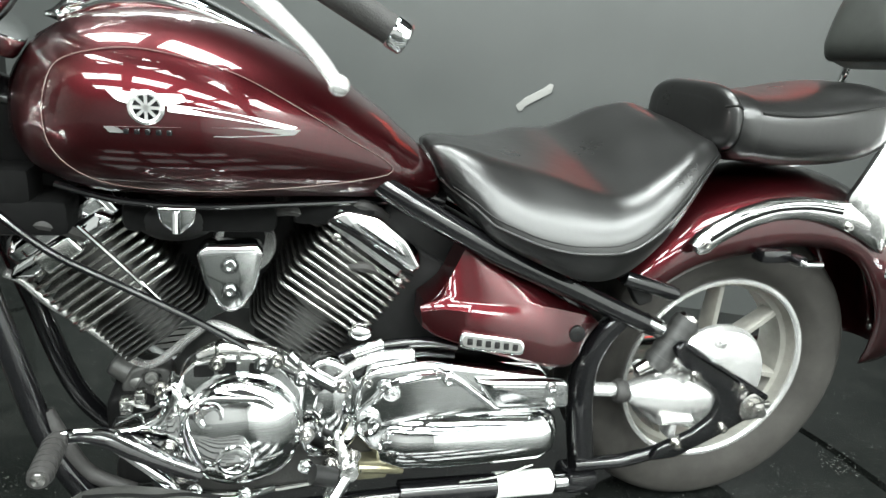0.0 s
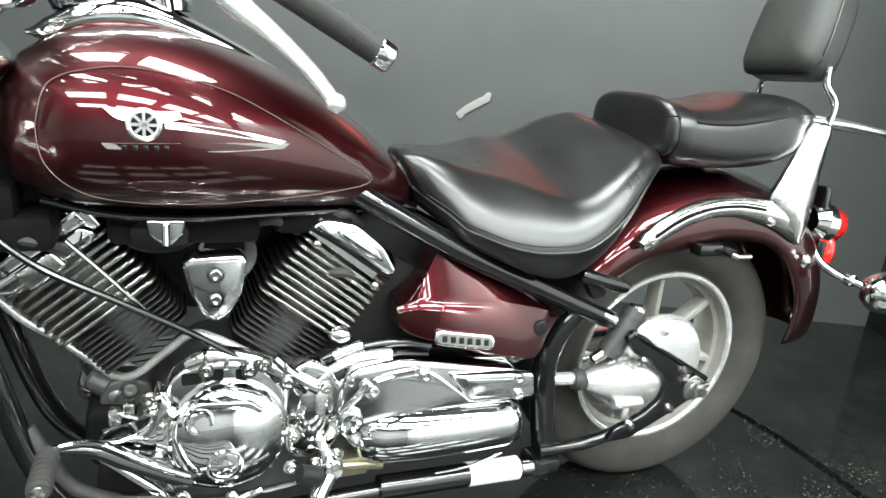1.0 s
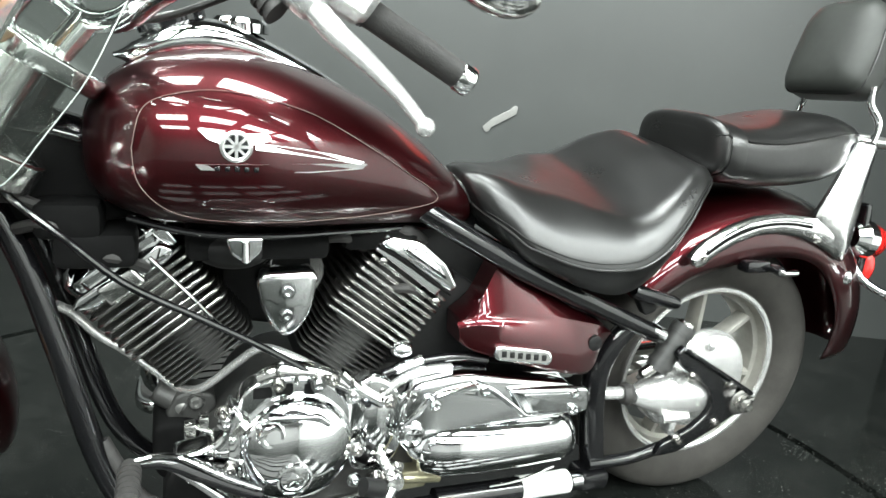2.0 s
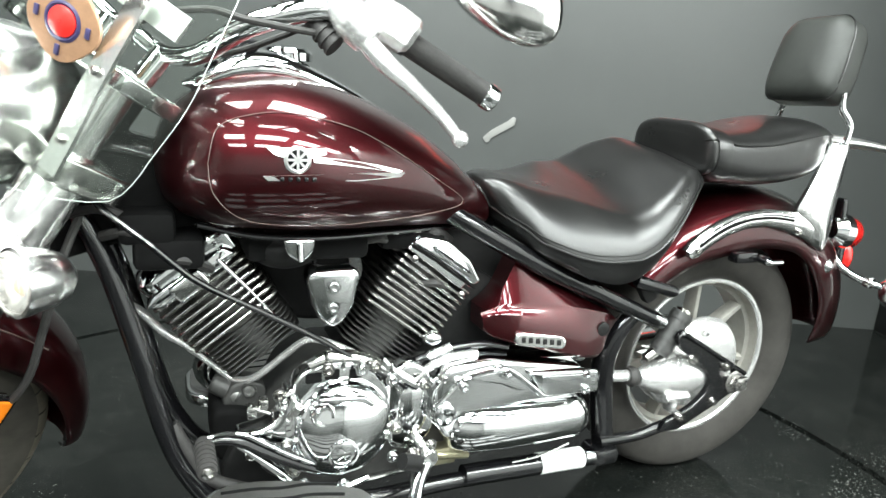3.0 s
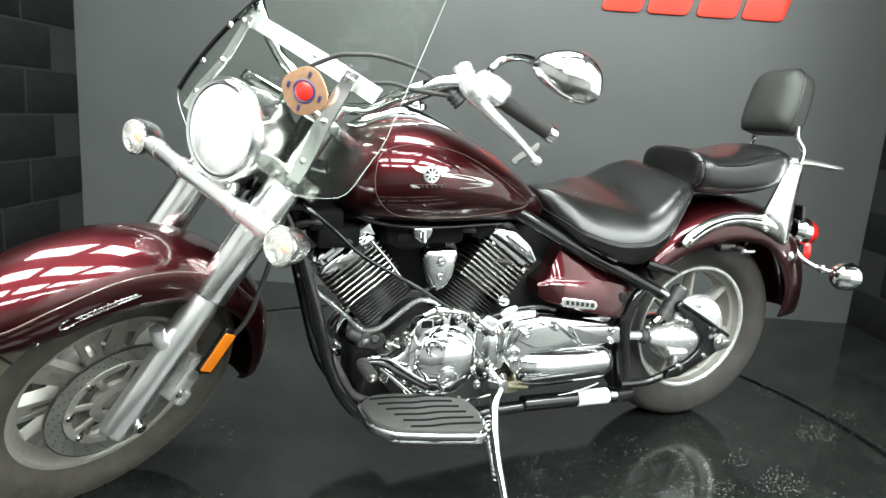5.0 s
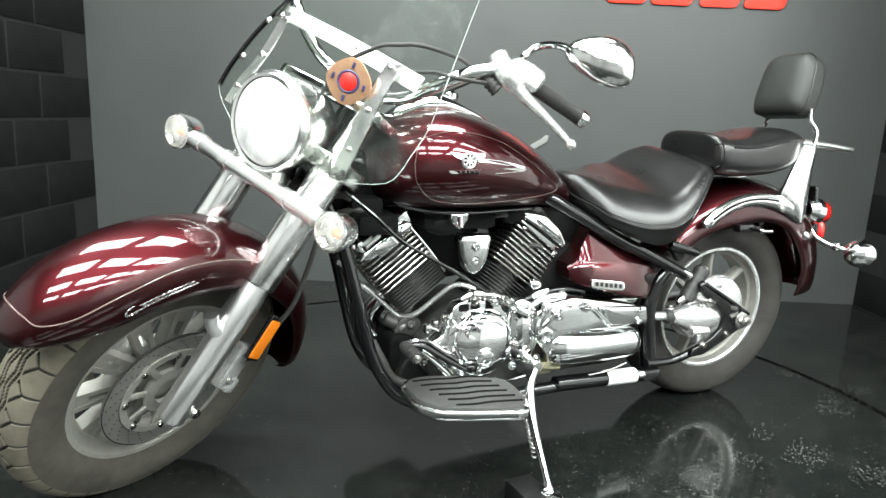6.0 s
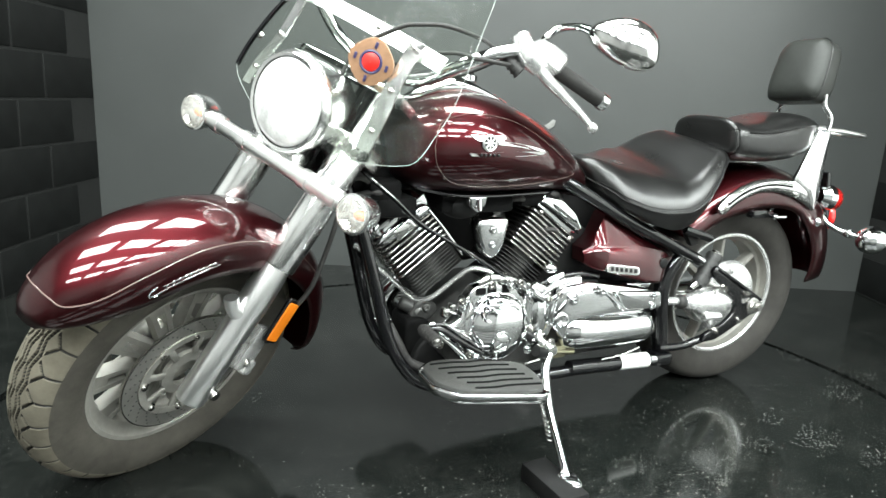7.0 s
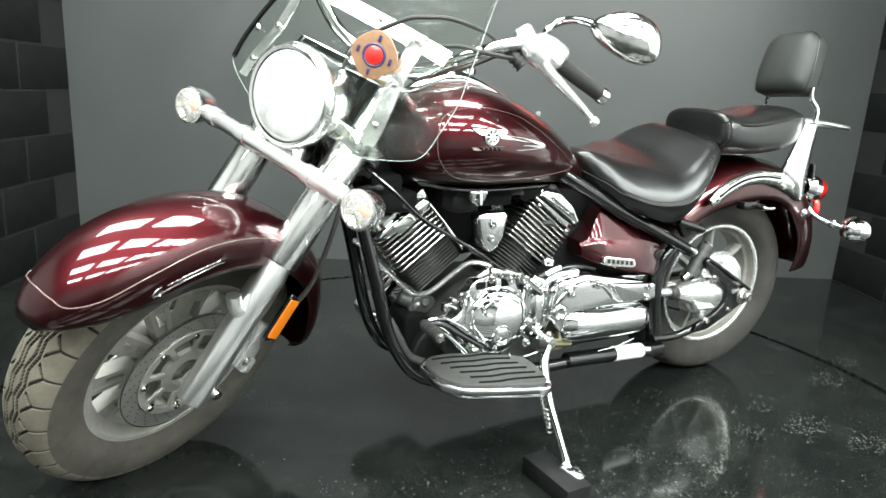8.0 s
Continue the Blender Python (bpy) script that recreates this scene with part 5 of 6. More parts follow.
part("cap_panel", prism([(-0.752, 0.646), (-0.716, 0.641), (-0.684, 0.612), (-0.672, 0.590), (-0.706, 0.606), (-0.744, 0.633)], -0.106, -0.09, 0.006, 0.004), CHROME, rear_cyl, "raised cap panel")
part("cap_gasket", tube([(-0.788, -0.096, 0.646), (-0.748, -0.098, 0.622), (-0.702, -0.098, 0.590), (-0.660, -0.096, 0.562)], 0.003, 8), GAP, rear_cyl, "dark joint")
part("front_head_cap", prism([(-1.206, 0.546), (-1.197, 0.567), (-1.093, 0.644), (-1.073, 0.636), (-1.080, 0.619), (-1.176, 0.549)], -0.062, -0.01, 0.006, 0.006), CHROME, front_cyl, "chrome front head cap")
part("plug_cover", prism([(-1.176, 0.578), (-1.129, 0.614), (-1.109, 0.590), (-1.155, 0.553)], -0.068, -0.03, 0.008, 0.006), DULL_CHROME, front_cyl)

HORN = [(-0.968, 0.598), (-0.958, 0.610), (-0.886, 0.612), (-0.878, 0.600), (-0.888, 0.545), (-0.905, 0.516), (-0.924, 0.508), (-0.942, 0.520), (-0.958, 0.552)]
horn = part("horn_cover", prism(HORN, -0.105, -0.06, 0.008, 0.008), CHROME, bike, "chrome shield cover between the cylinders")
for z in (0.582, 0.545):
    part("horn_bolt", bolt(-0.924, -0.105, z, 0.0085, 0.008), CHROME, horn)
part("horn_rim", lathe([(0.042, -0.06), (0.045, -0.05), (0.045, -0.03), (0.03, -0.02)], (-0.905, 0, 0.595), 28, "y"), CAST, horn)
cock = part("fuel_cock", prism([(-1.012, 0.672), (-0.962, 0.672), (-0.966, 0.650), (-0.985, 0.632), (-1.006, 0.648)], -0.135, -0.10, 0.006, 0.005), CHROME, bike, "chrome fuel tap under the tank")
part("lever", tube([(-0.987, -0.14, 0.666), (-0.987, -0.145, 0.640)], 0.005, 10, n=2), CHROME, cock)

# crankcase and covers
crank = part("crankcase", prism([(-1.04, 0.255), (-1.045, 0.315), (-1.005, 0.350), (-0.985, 0.395), (-0.93, 0.430), (-0.84, 0.425), (-0.70, 0.42), (-0.42, 0.41), (-0.40, 0.26), (-0.60, 0.215), (-0.95, 0.205)], -0.105, 0.11, 0.03, 0.01), GREY_CAST, bike, "grey cast crankcase")
C_X, C_Z = -0.915, 0.337
part("cover_base", prism([(-0.998, 0.300), (-1.000, 0.392), (-0.986, 0.440), (-0.950, 0.456), (-0.880, 0.452), (-0.846, 0.430), (-0.824, 0.392), (-0.820, 0.300), (-0.846, 0.252), (-0.912, 0.234), (-0.970, 0.254)], -0.128, -0.09, 0.03, 0.006), CHROME, crank, "polished clutch case")
# Black patches on the case face paint the shade of its recesses.
for x0, x1, z in ((-0.972, -0.945, 0.443), (-0.940, -0.915, 0.446), (-0.898, -0.876, 0.443)):
    part("case_cell", prism([(x0, z - 0.018), (x1, z - 0.018), (x1, z), (x0, z)], -0.1295, -0.12, 0.004, 0.0), GAP, crank, "flat black patch drawn as a shaded recess")
dome = part("round_cover", lathe([(0.086, -0.122), (0.0885, -0.128), (0.0885, -0.133), (0.085, -0.135), (0.0845, -0.146), (0.082, -0.152), (0.077, -0.1555), (0.060, -0.168), (0.040, -0.176), (0.020, -0.1795), (0.001, -0.180)], (C_X + 0.006, 0, C_Z + 0.003), 72, "y"), CHROME, crank, "round polished chrome engine cover")
part("upper_panel", prism([(-0.962, 0.402), (-0.950, 0.414), (-0.880, 0.408), (-0.862, 0.392), (-0.866, 0.386), (-0.958, 0.394)], -0.166, -0.14, 0.006, 0.003), CHROME, crank, "flat polished upper panel")
part("cap_rim", lathe([(0.021, -0.176), (0.0225, -0.184), (0.0255, -0.184), (0.027, -0.172)], (-0.917, 0, 0.317), 36, "y"), CHROME, crank, "raised ring")
part("inspection_cap", lathe([(0.0205, -0.172), (0.020, -0.180), (0.014, -0.182), (0.001, -0.1825)], (-0.917, 0, 0.317), 32, "y"), CHROME, crank, "round screw cap")
part("cap_slot", box(-0.917, -0.1825, 0.317, 0.024, 0.003, 0.004, 0.001), GREY_CAST, crank)
part("oil_cap", lathe([(0.011, -0.165), (0.013, -0.172), (0.017, -0.173), (0.0205, -0.168), (0.021, -0.150)], (-0.950, 0, 0.385), 28, "y"), CHROME, crank, "small chrome cap")
part("cap_well", lathe([(0.0125, -0.166), (0.001, -0.164)], (-0.950, 0, 0.385), 20, "y"), DULL_CHROME, crank)
for x, z in ((-1.010, 0.40), (-1.015, 0.29), (-0.825, 0.42), (-0.815, 0.27), (-0.905, 0.230), (-0.88, 0.446), (-0.975, 0.245)):
    part("cover_bolt", bolt(x, -0.143, z, 0.008, 0.008), CHROME, crank)
part("clutch_arm", tube([(-0.965, -0.125, 0.455), (-0.93, -0.13, 0.470), (-0.88, -0.13, 0.462), (-0.83, -0.13, 0.435), (-0.80, -0.125, 0.39)], [0.010, 0.014, 0.012, 0.012, 0.008], 12, flat=0.7), DULL_CHROME, crank, "polished clutch cover rib")
for k in range(5):
    part("rib", box(-0.94 + 0.028 * k, -0.134, 0.468 - 0.007 * k, 0.007, 0.02, 0.022, 0.003), DULL_CHROME, crank, "", None)
mid = part("middle_cover", prism([(-0.827, 0.418), (-0.792, 0.448), (-0.752, 0.428), (-0.727, 0.373), (-0.732, 0.303), (-0.762, 0.265), (-0.817, 0.273), (-0.832, 0.333)], -0.128, -0.09, 0.02, 0.010), CHROME, crank, "polished middle cover")
part("filter_housing", ball((-0.777, -0.116, 0.352), 0.05, 0.72, 0.42, 1.3), CHROME, crank)
GEAR = [(-0.749, 0.333), (-0.742, 0.398), (-0.727, 0.431), (-0.637, 0.441), (-0.432, 0.405), (-0.422, 0.388), (-0.425, 0.348), (-0.467, 0.338), (-0.587, 0.338), (-0.647, 0.318), (-0.667, 0.288), (-0.717, 0.288)]
gear = part("drive_cover", prism(GEAR, -0.150, -0.08, 0.014, 0.010), CHROME, bike, "polished chrome drive cover with a long lower bulge")
part("drive_bulge", loft([[(x, -0.128 + yy * w, z0 + (0.286 - z0) * 0 + zz * h) for yy, zz in [(math.cos(t), math.sin(t)) for t in (2 * math.pi * k / 28 for k in range(28))]] for x, w, h, z0 in ((-0.712, 0.010, 0.020, 0.300), (-0.702, 0.030, 0.038, 0.299), (-0.668, 0.044, 0.050, 0.299), (-0.610, 0.050, 0.053, 0.298), (-0.510, 0.050, 0.053, 0.296), (-0.440, 0.048, 0.051, 0.294), (-0.415, 0.040, 0.042, 0.293), (-0.402, 0.020, 0.024, 0.293))]), CHROME, gear, "rounded chrome bulge", None, 60)
part("drive_lid", prism([(-0.562, 0.412), (-0.402, 0.400), (-0.394, 0.350), (-0.524, 0.356)], -0.163, -0.145, 0.012, 0.006), CHROME, gear, "chrome lid")
part("lid_panel", prism([(-0.535, 0.402), (-0.428, 0.393), (-0.422, 0.362), (-0.515, 0.368)], -0.1645, -0.158, 0.006, 0.001), CHROME, gear, "flat lid panel")
for x, z, y in ((-0.434, 0.392, -0.165), (-0.621, 0.420, -0.151), (-0.705, 0.405, -0.151), (-0.430, 0.362, -0.165), (-0.690, 0.320, -0.151)):
    part("cover_screw", bolt(x, y, z, 0.0075, 0.007), CHROME, gear)
part("drive_rib", tube([(-0.742, -0.150, 0.361), (-0.718, -0.153, 0.385), (-0.697, -0.154, 0.408), (-0.655, -0.154, 0.418), (-0.614, -0.154, 0.420), (-0.590, -0.156, 0.410), (-0.556, -0.158, 0.384), (-0.525, -0.158, 0.358)], 0.0052, 10), CHROME, gear, "raised polished ridge")
for x, z in ((-0.693, 0.395), (-0.606, 0.412), (-0.417, 0.381)):
    part("drive_bolt", bolt(x, -0.155, z, 0.009, 0.008), CHROME, gear)
part("drive_eye", lathe([(0.020, -0.150), (0.021, -0.158), (0.016, -0.160), (0.012, -0.154), (0.001, -0.152)], (-0.727, 0, 0.345), 24, "y"), CHROME, gear)

part("engine_trim", tube([(-1.235, 0.02, 0.528), (-1.215, 0.028, 0.512), (-1.185, 0.033, 0.474), (-1.149, 0.033, 0.445), (-1.105, 0.031, 0.405), (-1.078, 0.028, 0.379), (-1.058, 0.010, 0.376), (-1.031, -0.011, 0.391), (-0.985, -0.036, 0.441), (-0.956, -0.055, 0.470), (-0.930, -0.075, 0.474),
                          (-0.880, -0.108, 0.458), (-0.832, -0.120, 0.432), (-0.786, -0.122, 0.405), (-0.750, -0.122, 0.425), (-0.710, -0.122, 0.441), (-0.656, -0.122, 0.444)], 0.0075, 12, n=4, flat=0.9), CAST, bike, "bent chrome trim tube below the cylinders")
part("trim_lug", prism([(-1.075, 0.372), (-1.048, 0.378), (-1.018, 0.368), (-1.012, 0.345), (-1.035, 0.322), (-1.075, 0.318), (-1.092, 0.338)], 0.000, 0.05, 0.010, 0.006), GREY_CAST, bike, "dark cast engine lug")
part("lug_bolt", bolt(-1.045, 0.0, 0.357, 0.010, 0.006), BOSS_GREY, bike)
pump = part("front_boss", tube([(-1.106, 0.034, 0.368), (-1.100, 0.032, 0.365), (-1.080, 0.024, 0.355), (-1.058, 0.016, 0.344)], [0.014, 0.018, 0.019, 0.020], 22), GREY_CAST, bike, "dull grey engine boss")
part("boss_ring", tube([(-1.072, 0.021, 0.351), (-1.062, 0.018, 0.346)], 0.0215, 24, n=2), BOSS_GREY, pump)
# Added filler, coloured near-black to read as a shaded gap.
part("front_case", prism([(-1.11, 0.34), (-1.04, 0.33), (-1.02, 0.28), (-1.06, 0.215), (-1.11, 0.24)], -0.02, 0.09, 0.03, 0.012), GAP, bike, "near-black filler for the shaded gap before the engine")
part("front_hose", tube([(-1.175, -0.07, 0.35), (-1.15, -0.08, 0.30), (-1.12, -0.085, 0.25), (-1.06, -0.10, 0.225)], 0.011, 12), RUBBER, bike, "black hose")
part("clutch_cable", tube([(-1.262, -0.10, 0.73), (-1.253, -0.115, 0.717), (-1.197, -0.13, 0.670), (-1.133, -0.135, 0.612), (-1.045, -0.135, 0.560), (-0.961, -0.135, 0.510), (-0.869, -0.135, 0.448), (-0.812, -0.135, 0.412), (-0.795, -0.13, 0.395)], 0.0050, 10), BLACK, bike, "black clutch cable across the engine")
part("choke_rod", tube([(-1.105, -0.115, 0.640), (-1.058, -0.115, 0.588), (-1.008, -0.112, 0.527)], 0.0032, 8), CHROME, bike, "thin chrome rod")
part("breather_pipe", tube([(-0.80, -0.09, 0.41), (-0.76, -0.10, 0.432), (-0.70, -0.10, 0.447), (-0.63, -0.10, 0.450), (-0.58, -0.10, 0.44)], 0.009, 12), BLACK, bike, "black breather hose")
part("pipe_clamp", tube([(-0.745, -0.10, 0.435), (-0.70, -0.10, 0.450)], 0.0115, 12, n=2), CHROME, bike)
part("stub", ball((-0.735, -0.095, 0.47), 0.014, 1.4, 1, 1), CHROME, bike)

# an angular cover: an upright lower face, an inward-leaning upper face above a crease, and a turned-in rear facet
COVER_LOW = [(-0.644, -0.112, 0.484), (-0.618, -0.124, 0.470), (-0.555, -0.142, 0.454), (-0.492, -0.152, 0.438), (-0.436, -0.156, 0.426), (-0.392, -0.144, 0.422), (-0.366, -0.126, 0.452), (-0.338, -0.110, 0.478)]
COVER_MID = [(-0.648, -0.108, 0.516), (-0.615, -0.117, 0.530), (-0.560, -0.126, 0.530), (-0.497, -0.133, 0.527), (-0.448, -0.135, 0.521), (-0.404, -0.131, 0.510), (-0.370, -0.124, 0.499), (-0.340, -0.112, 0.484)]
COVER_TOP = [(-0.640, -0.100, 0.520), (-0.606, -0.099, 0.550), (-0.577, -0.098, 0.610), (-0.556, -0.099, 0.601), (-0.430, -0.112, 0.534), (-0.394, -0.113, 0.516), (-0.362, -0.112, 0.502), (-0.341, -0.108, 0.486)]
bm = bmesh.new()
lines = [[Vector(q) for q in row] for row in (COVER_LOW, COVER_MID, COVER_TOP)]
inner = [[Vector((q.x, q.y + 0.05, q.z)) for q in row] for row in (lines[0], lines[2])]
low_lip = [q.lerp(m, 0.06) + Vector((0, -0.004, 0)) for q, m in zip(lines[0], lines[1])]
face_low = [q.lerp(m, 0.35) + Vector((0, -0.0075, 0)) for q, m in zip(lines[0], lines[1])]
face_high = [q.lerp(m, 0.78) + Vector((0, -0.0070, 0)) for q, m in zip(lines[0], lines[1])]
mid_under = [m.lerp(q, 0.10) + Vector((0, -0.0015, 0)) for q, m in zip(lines[0], lines[1])]
mid_over = [m.lerp(q, 0.10) for q, m in zip(lines[2], lines[1])]
grid_rows = [[bm.verts.new(q) for q in path(row, 5)] for row in (inner[0], lines[0], low_lip, face_low, face_high, mid_under, lines[1], mid_over, lines[2], inner[1])]
for a, b in zip(grid_rows, grid_rows[1:]):
    for j in range(len(a) - 1):
        bm.faces.new((a[j], a[j + 1], b[j + 1], b[j]))
for j in (0, -1):
    bm.faces.new([row[j] for row in grid_rows])
bmesh.ops.recalc_face_normals(bm, faces=bm.faces)
cover = part("side_cover", bm, PAINT, bike, "glossy burgundy side cover with a crease along its face", None, 28)
PLATE = pose(0, 0, 0, 0, 0, 0) @ Matrix.Translation((-0.540, -0.149, 0.468)) @ Matrix.Rotation(radians(-7), 4, "Z") @ Matrix.Rotation(radians(-10), 4, "X")
part("plate", prism([(-0.052, 0.019), (0.052, 0.007), (0.052, -0.018), (-0.052, -0.006)], -0.006, 0.008, 0.0122, 0.002), CHROME, cover, "oblong chrome name plate", PLATE)
part("plate_field", prism([(-0.047, 0.0145), (0.047, 0.0037), (0.047, -0.0138), (-0.047, -0.003)], -0.0075, -0.004, 0.0083, 0.0), BOSS_GREY, cover, "", PLATE)
for k in range(6):
    x = -0.036 + k * 0.0144
    part("plate_bar", box(x, -0.0082, 0.0005 - x * 0.115, 0.0085, 0.002, 0.0105, 0.0008), SATIN, cover, "bar of plain lettering", PLATE)
part("cover_lock", lathe([(0.013, -0.110), (0.014, -0.146), (0.010, -0.148), (0.001, -0.147)], (-0.392, 0, 0.476), 20, "y"), SATIN, cover)
part("lower_trim", prism([(-0.52, 0.420), (-0.40, 0.412), (-0.41, 0.398), (-0.52, 0.405)], -0.12, -0.09, 0.006, 0.003), CHROME, bike)

# -- rear drive and suspension --
SHOCK_GREY = material("shock_grey", (0.035, 0.035, 0.034), 0.45, 0.0, vary=0.3, scale=80, bump=0.1)
part("drive_shaft", tube([(-0.355, -0.092, 0.344), (-0.25, -0.100, 0.338)], 0.013, 16, n=2), CAST, bike, "bright drive shaft tube")
part("shaft_boot", tube([(-0.272, -0.100, 0.339), (-0.262, -0.101, 0.338), (-0.250, -0.102, 0.337)], [0.018, 0.023, 0.019], 16, n=2), RUBBER, bike)
diff = part("final_drive", merge(
    loft([[(x, -0.108 + cy * w, z0 + cz * h) for cy, cz in [(math.cos(t), math.sin(t)) for t in (2 * math.pi * k / 24 for k in range(24))]] for x, w, h, z0 in ((-0.250, 0.016, 0.017, 0.337), (-0.236, 0.024, 0.024, 0.336), (-0.19, 0.036, 0.044, 0.335), (-0.14, 0.042, 0.050, 0.334), (-0.10, 0.040, 0.044, 0.332), (-0.075, 0.030, 0.030, 0.330), (-0.066, 0.012, 0.012, 0.330))]),
    prism([(-0.225, 0.352), (-0.188, 0.392), (-0.160, 0.395), (-0.150, 0.370), (-0.095, 0.355)], -0.118, -0.07, 0.012, 0.008),
    prism([(-0.235, 0.322), (-0.175, 0.262), (-0.115, 0.262), (-0.085, 0.29), (-0.10, 0.32), (-0.18, 0.31)], -0.112, -0.06, 0.014, 0.008)), CAST, bike, "cast silver final drive housing", None, 45)
part("drive_ring", lathe([(0.112, -0.050), (0.114, -0.062), (0.106, -0.074), (0.08, -0.080), (0.05, -0.083), (0.001, -0.083)], (-0.028, 0, 0.326), 48, "y"), CAST, diff, "bright round drive cover")
part("drive_nub", ball((-0.045, -0.085, 0.415), 0.009, 1, 0.8, 1.3), CAST, diff)
part("drive_lug", tube([(-0.19, -0.135, 0.292), (-0.125, -0.135, 0.290)], 0.009, 12, n=2), CAST, diff)
part("drive_lug", tube([(-0.155, -0.128, 0.375), (-0.150, -0.132, 0.350), (-0.115, -0.134, 0.345)], 0.010, 12), CAST, diff)
part("drive_lug", box(-0.155, -0.12, 0.27, 0.018, 0.03, 0.04, 0.005), CAST, diff)
swing = part("swingarm", prism([(-0.203, 0.440), (-0.186, 0.458), (0.012, 0.345), (0.022, 0.330), (0.020, 0.306), (-0.008, 0.292), (-0.065, 0.262), (-0.150, 0.222), (-0.205, 0.220), (-0.194, 0.246), (-0.125, 0.272), (-0.092, 0.298), (-0.082, 0.325), (-0.096, 0.352), (-0.13, 0.380), (-0.178, 0.408)], -0.154, -0.138, 0.008, 0.004), BLACK, bike, "black swingarm plate")
part("arm_edge", tube([(-0.19, -0.155, 0.452), (-0.09, -0.157, 0.396), (0.012, -0.157, 0.338)], 0.006, 10, n=3), BLACK, swing)
for x, z in ((-0.150, 0.389), (-0.053, 0.364), (-0.160, 0.254), (-0.068, 0.279)):
    part("arm_bolt", bolt(x, -0.154, z, 0.0085, 0.010), STEEL, swing)
axle = part("rear_axle", lathe([(0.017, -0.160), (0.017, -0.174), (0.010, -0.176), (0.010, -0.184), (0.001, -0.184)], (-0.014, 0, 0.321), 6, "y"), STEEL, bike, "hexagon rear axle nut")
part("washer", lathe([(0.028, -0.153), (0.028, -0.159), (0.022, -0.161), (0.012, -0.161)], (-0.014, 0, 0.321), 28, "y"), STEEL, axle)
part("tensioner", box(0.018, -0.150, 0.318, 0.03, 0.012, 0.014, 0.004), STEEL, axle)
part("torque_rod", tube([(-0.34, -0.120, 0.205), (-0.30, -0.120, 0.203), (-0.245, -0.122, 0.204), (-0.212, -0.128, 0.214), (-0.180, -0.134, 0.226)], 0.0125, 14), BLACK, bike, "black lower rod")
shock = part("shock_absorber", tube([(-0.212, -0.115, 0.392), (-0.160, -0.115, 0.482)], 0.0225, 20, n=2), SHOCK_GREY, bike, "dark grey ribbed shock absorber")
for k in range(4):
    c = Vector((-0.212, -0.115, 0.392)).lerp(Vector((-0.160, -0.115, 0.482)), 0.1 + 0.24 * k)
    part("shock_ring", tube([c, c + Vector((0.006, 0, 0.0104))], 0.0245, 20, n=2), SHOCK_GREY, shock)
part("shock_end", tube([(-0.162, -0.115, 0.479), (-0.157, -0.115, 0.488)], [0.022, 0.016], 16, n=2), STEEL, shock)
part("shock_foot", tube([(-0.245, -0.115, 0.385), (-0.215, -0.115, 0.402)], [0.010, 0.012], 14, n=2), STEEL, shock)
part("frame_cap", tube([(-0.250, -0.115, 0.480), (-0.215, -0.112, 0.464)], 0.0165, 14, n=2), CHROME, bike, "chrome tube end")
peg = part("pillion_peg", tube([(-0.312, -0.128, 0.566), (-0.304, -0.130, 0.563), (-0.222, -0.132, 0.540), (-0.212, -0.132, 0.537)], [0.010, 0.0135, 0.0135, 0.009], 18, n=2), BLACK, bike, "folded black pillion peg")
part("peg_bracket", prism([(-0.300, 0.552), (-0.284, 0.560), (-0.252, 0.546), (-0.246, 0.520), (-0.272, 0.512)], -0.124, -0.105, 0.006, 0.003), SATIN, peg, "dark peg bracket")

# -- side stand, boards, levers --
BOARD_L = [(-1.115, -0.150), (-1.145, -0.185), (-1.142, -0.275), (-1.105, -0.330), (-1.02, -0.360), (-0.93, -0.386), (-0.905, -0.378), (-0.893, -0.355), (-0.880, -0.285), (-0.885, -0.230), (-0.98, -0.175), (-1.06, -0.150)]
for s in (-1, 1):
    m = None if s < 0 else FLIP
    fb_ = part("footboard", prism(BOARD_L, 0.252, 0.276, 0.02, 0.006, axis="z"), CHROME, bike, "chrome-edged footboard with a ribbed rubber mat", m)
    inner = [(x * 0.93 - 1.01 * 0.07, y * 0.90 - 0.265 * 0.10) for x, y in BOARD_L]
    part("mat", prism(inner, 0.274, 0.283, 0.02, 0.003, axis="z"), BOARD, fb_, "grey ribbed rubber mat", m)
    # Flattened black bars paint the shade of the mat's grooves.
    for k in range(6):
        y = -0.182 - 0.028 * k
        part("groove", tube([(-1.11 + 0.010 * k, y, 0.2832), (-1.06, y - 0.004, 0.2832), (-1.02, y - 0.013, 0.2832), (-0.98, y - 0.015, 0.2832), (-0.935 + 0.005 * k, y - 0.029, 0.2832)], 0.0034, 6, flat=0.5), GAP, fb_, "", m)
    part("hinge", tube([(-1.06, -0.16, 0.258), (-1.04, -0.12, 0.235)], 0.012, 12, n=2), DULL_CHROME, fb_, "", m)
    part("hinge", tube([(-0.92, -0.24, 0.250), (-0.90, -0.12, 0.215)], 0.012, 12, n=2), DULL_CHROME, fb_, "", m)
# Black colour stands in for the dark reflections on the polished lever.
shifter = part("shift_pedal", tube([(-0.962, -0.165, 0.290), (-1.005, -0.170, 0.318), (-1.045, -0.172, 0.345), (-1.076, -0.173, 0.366), (-1.105, -0.174, 0.374), (-1.132, -0.176, 0.373)], [0.012, 0.012, 0.014, 0.013, 0.010, 0.008], 14, flat=0.5), BLACK, bike, "shift pedal, black for its dark reflections, with a chrome edge")
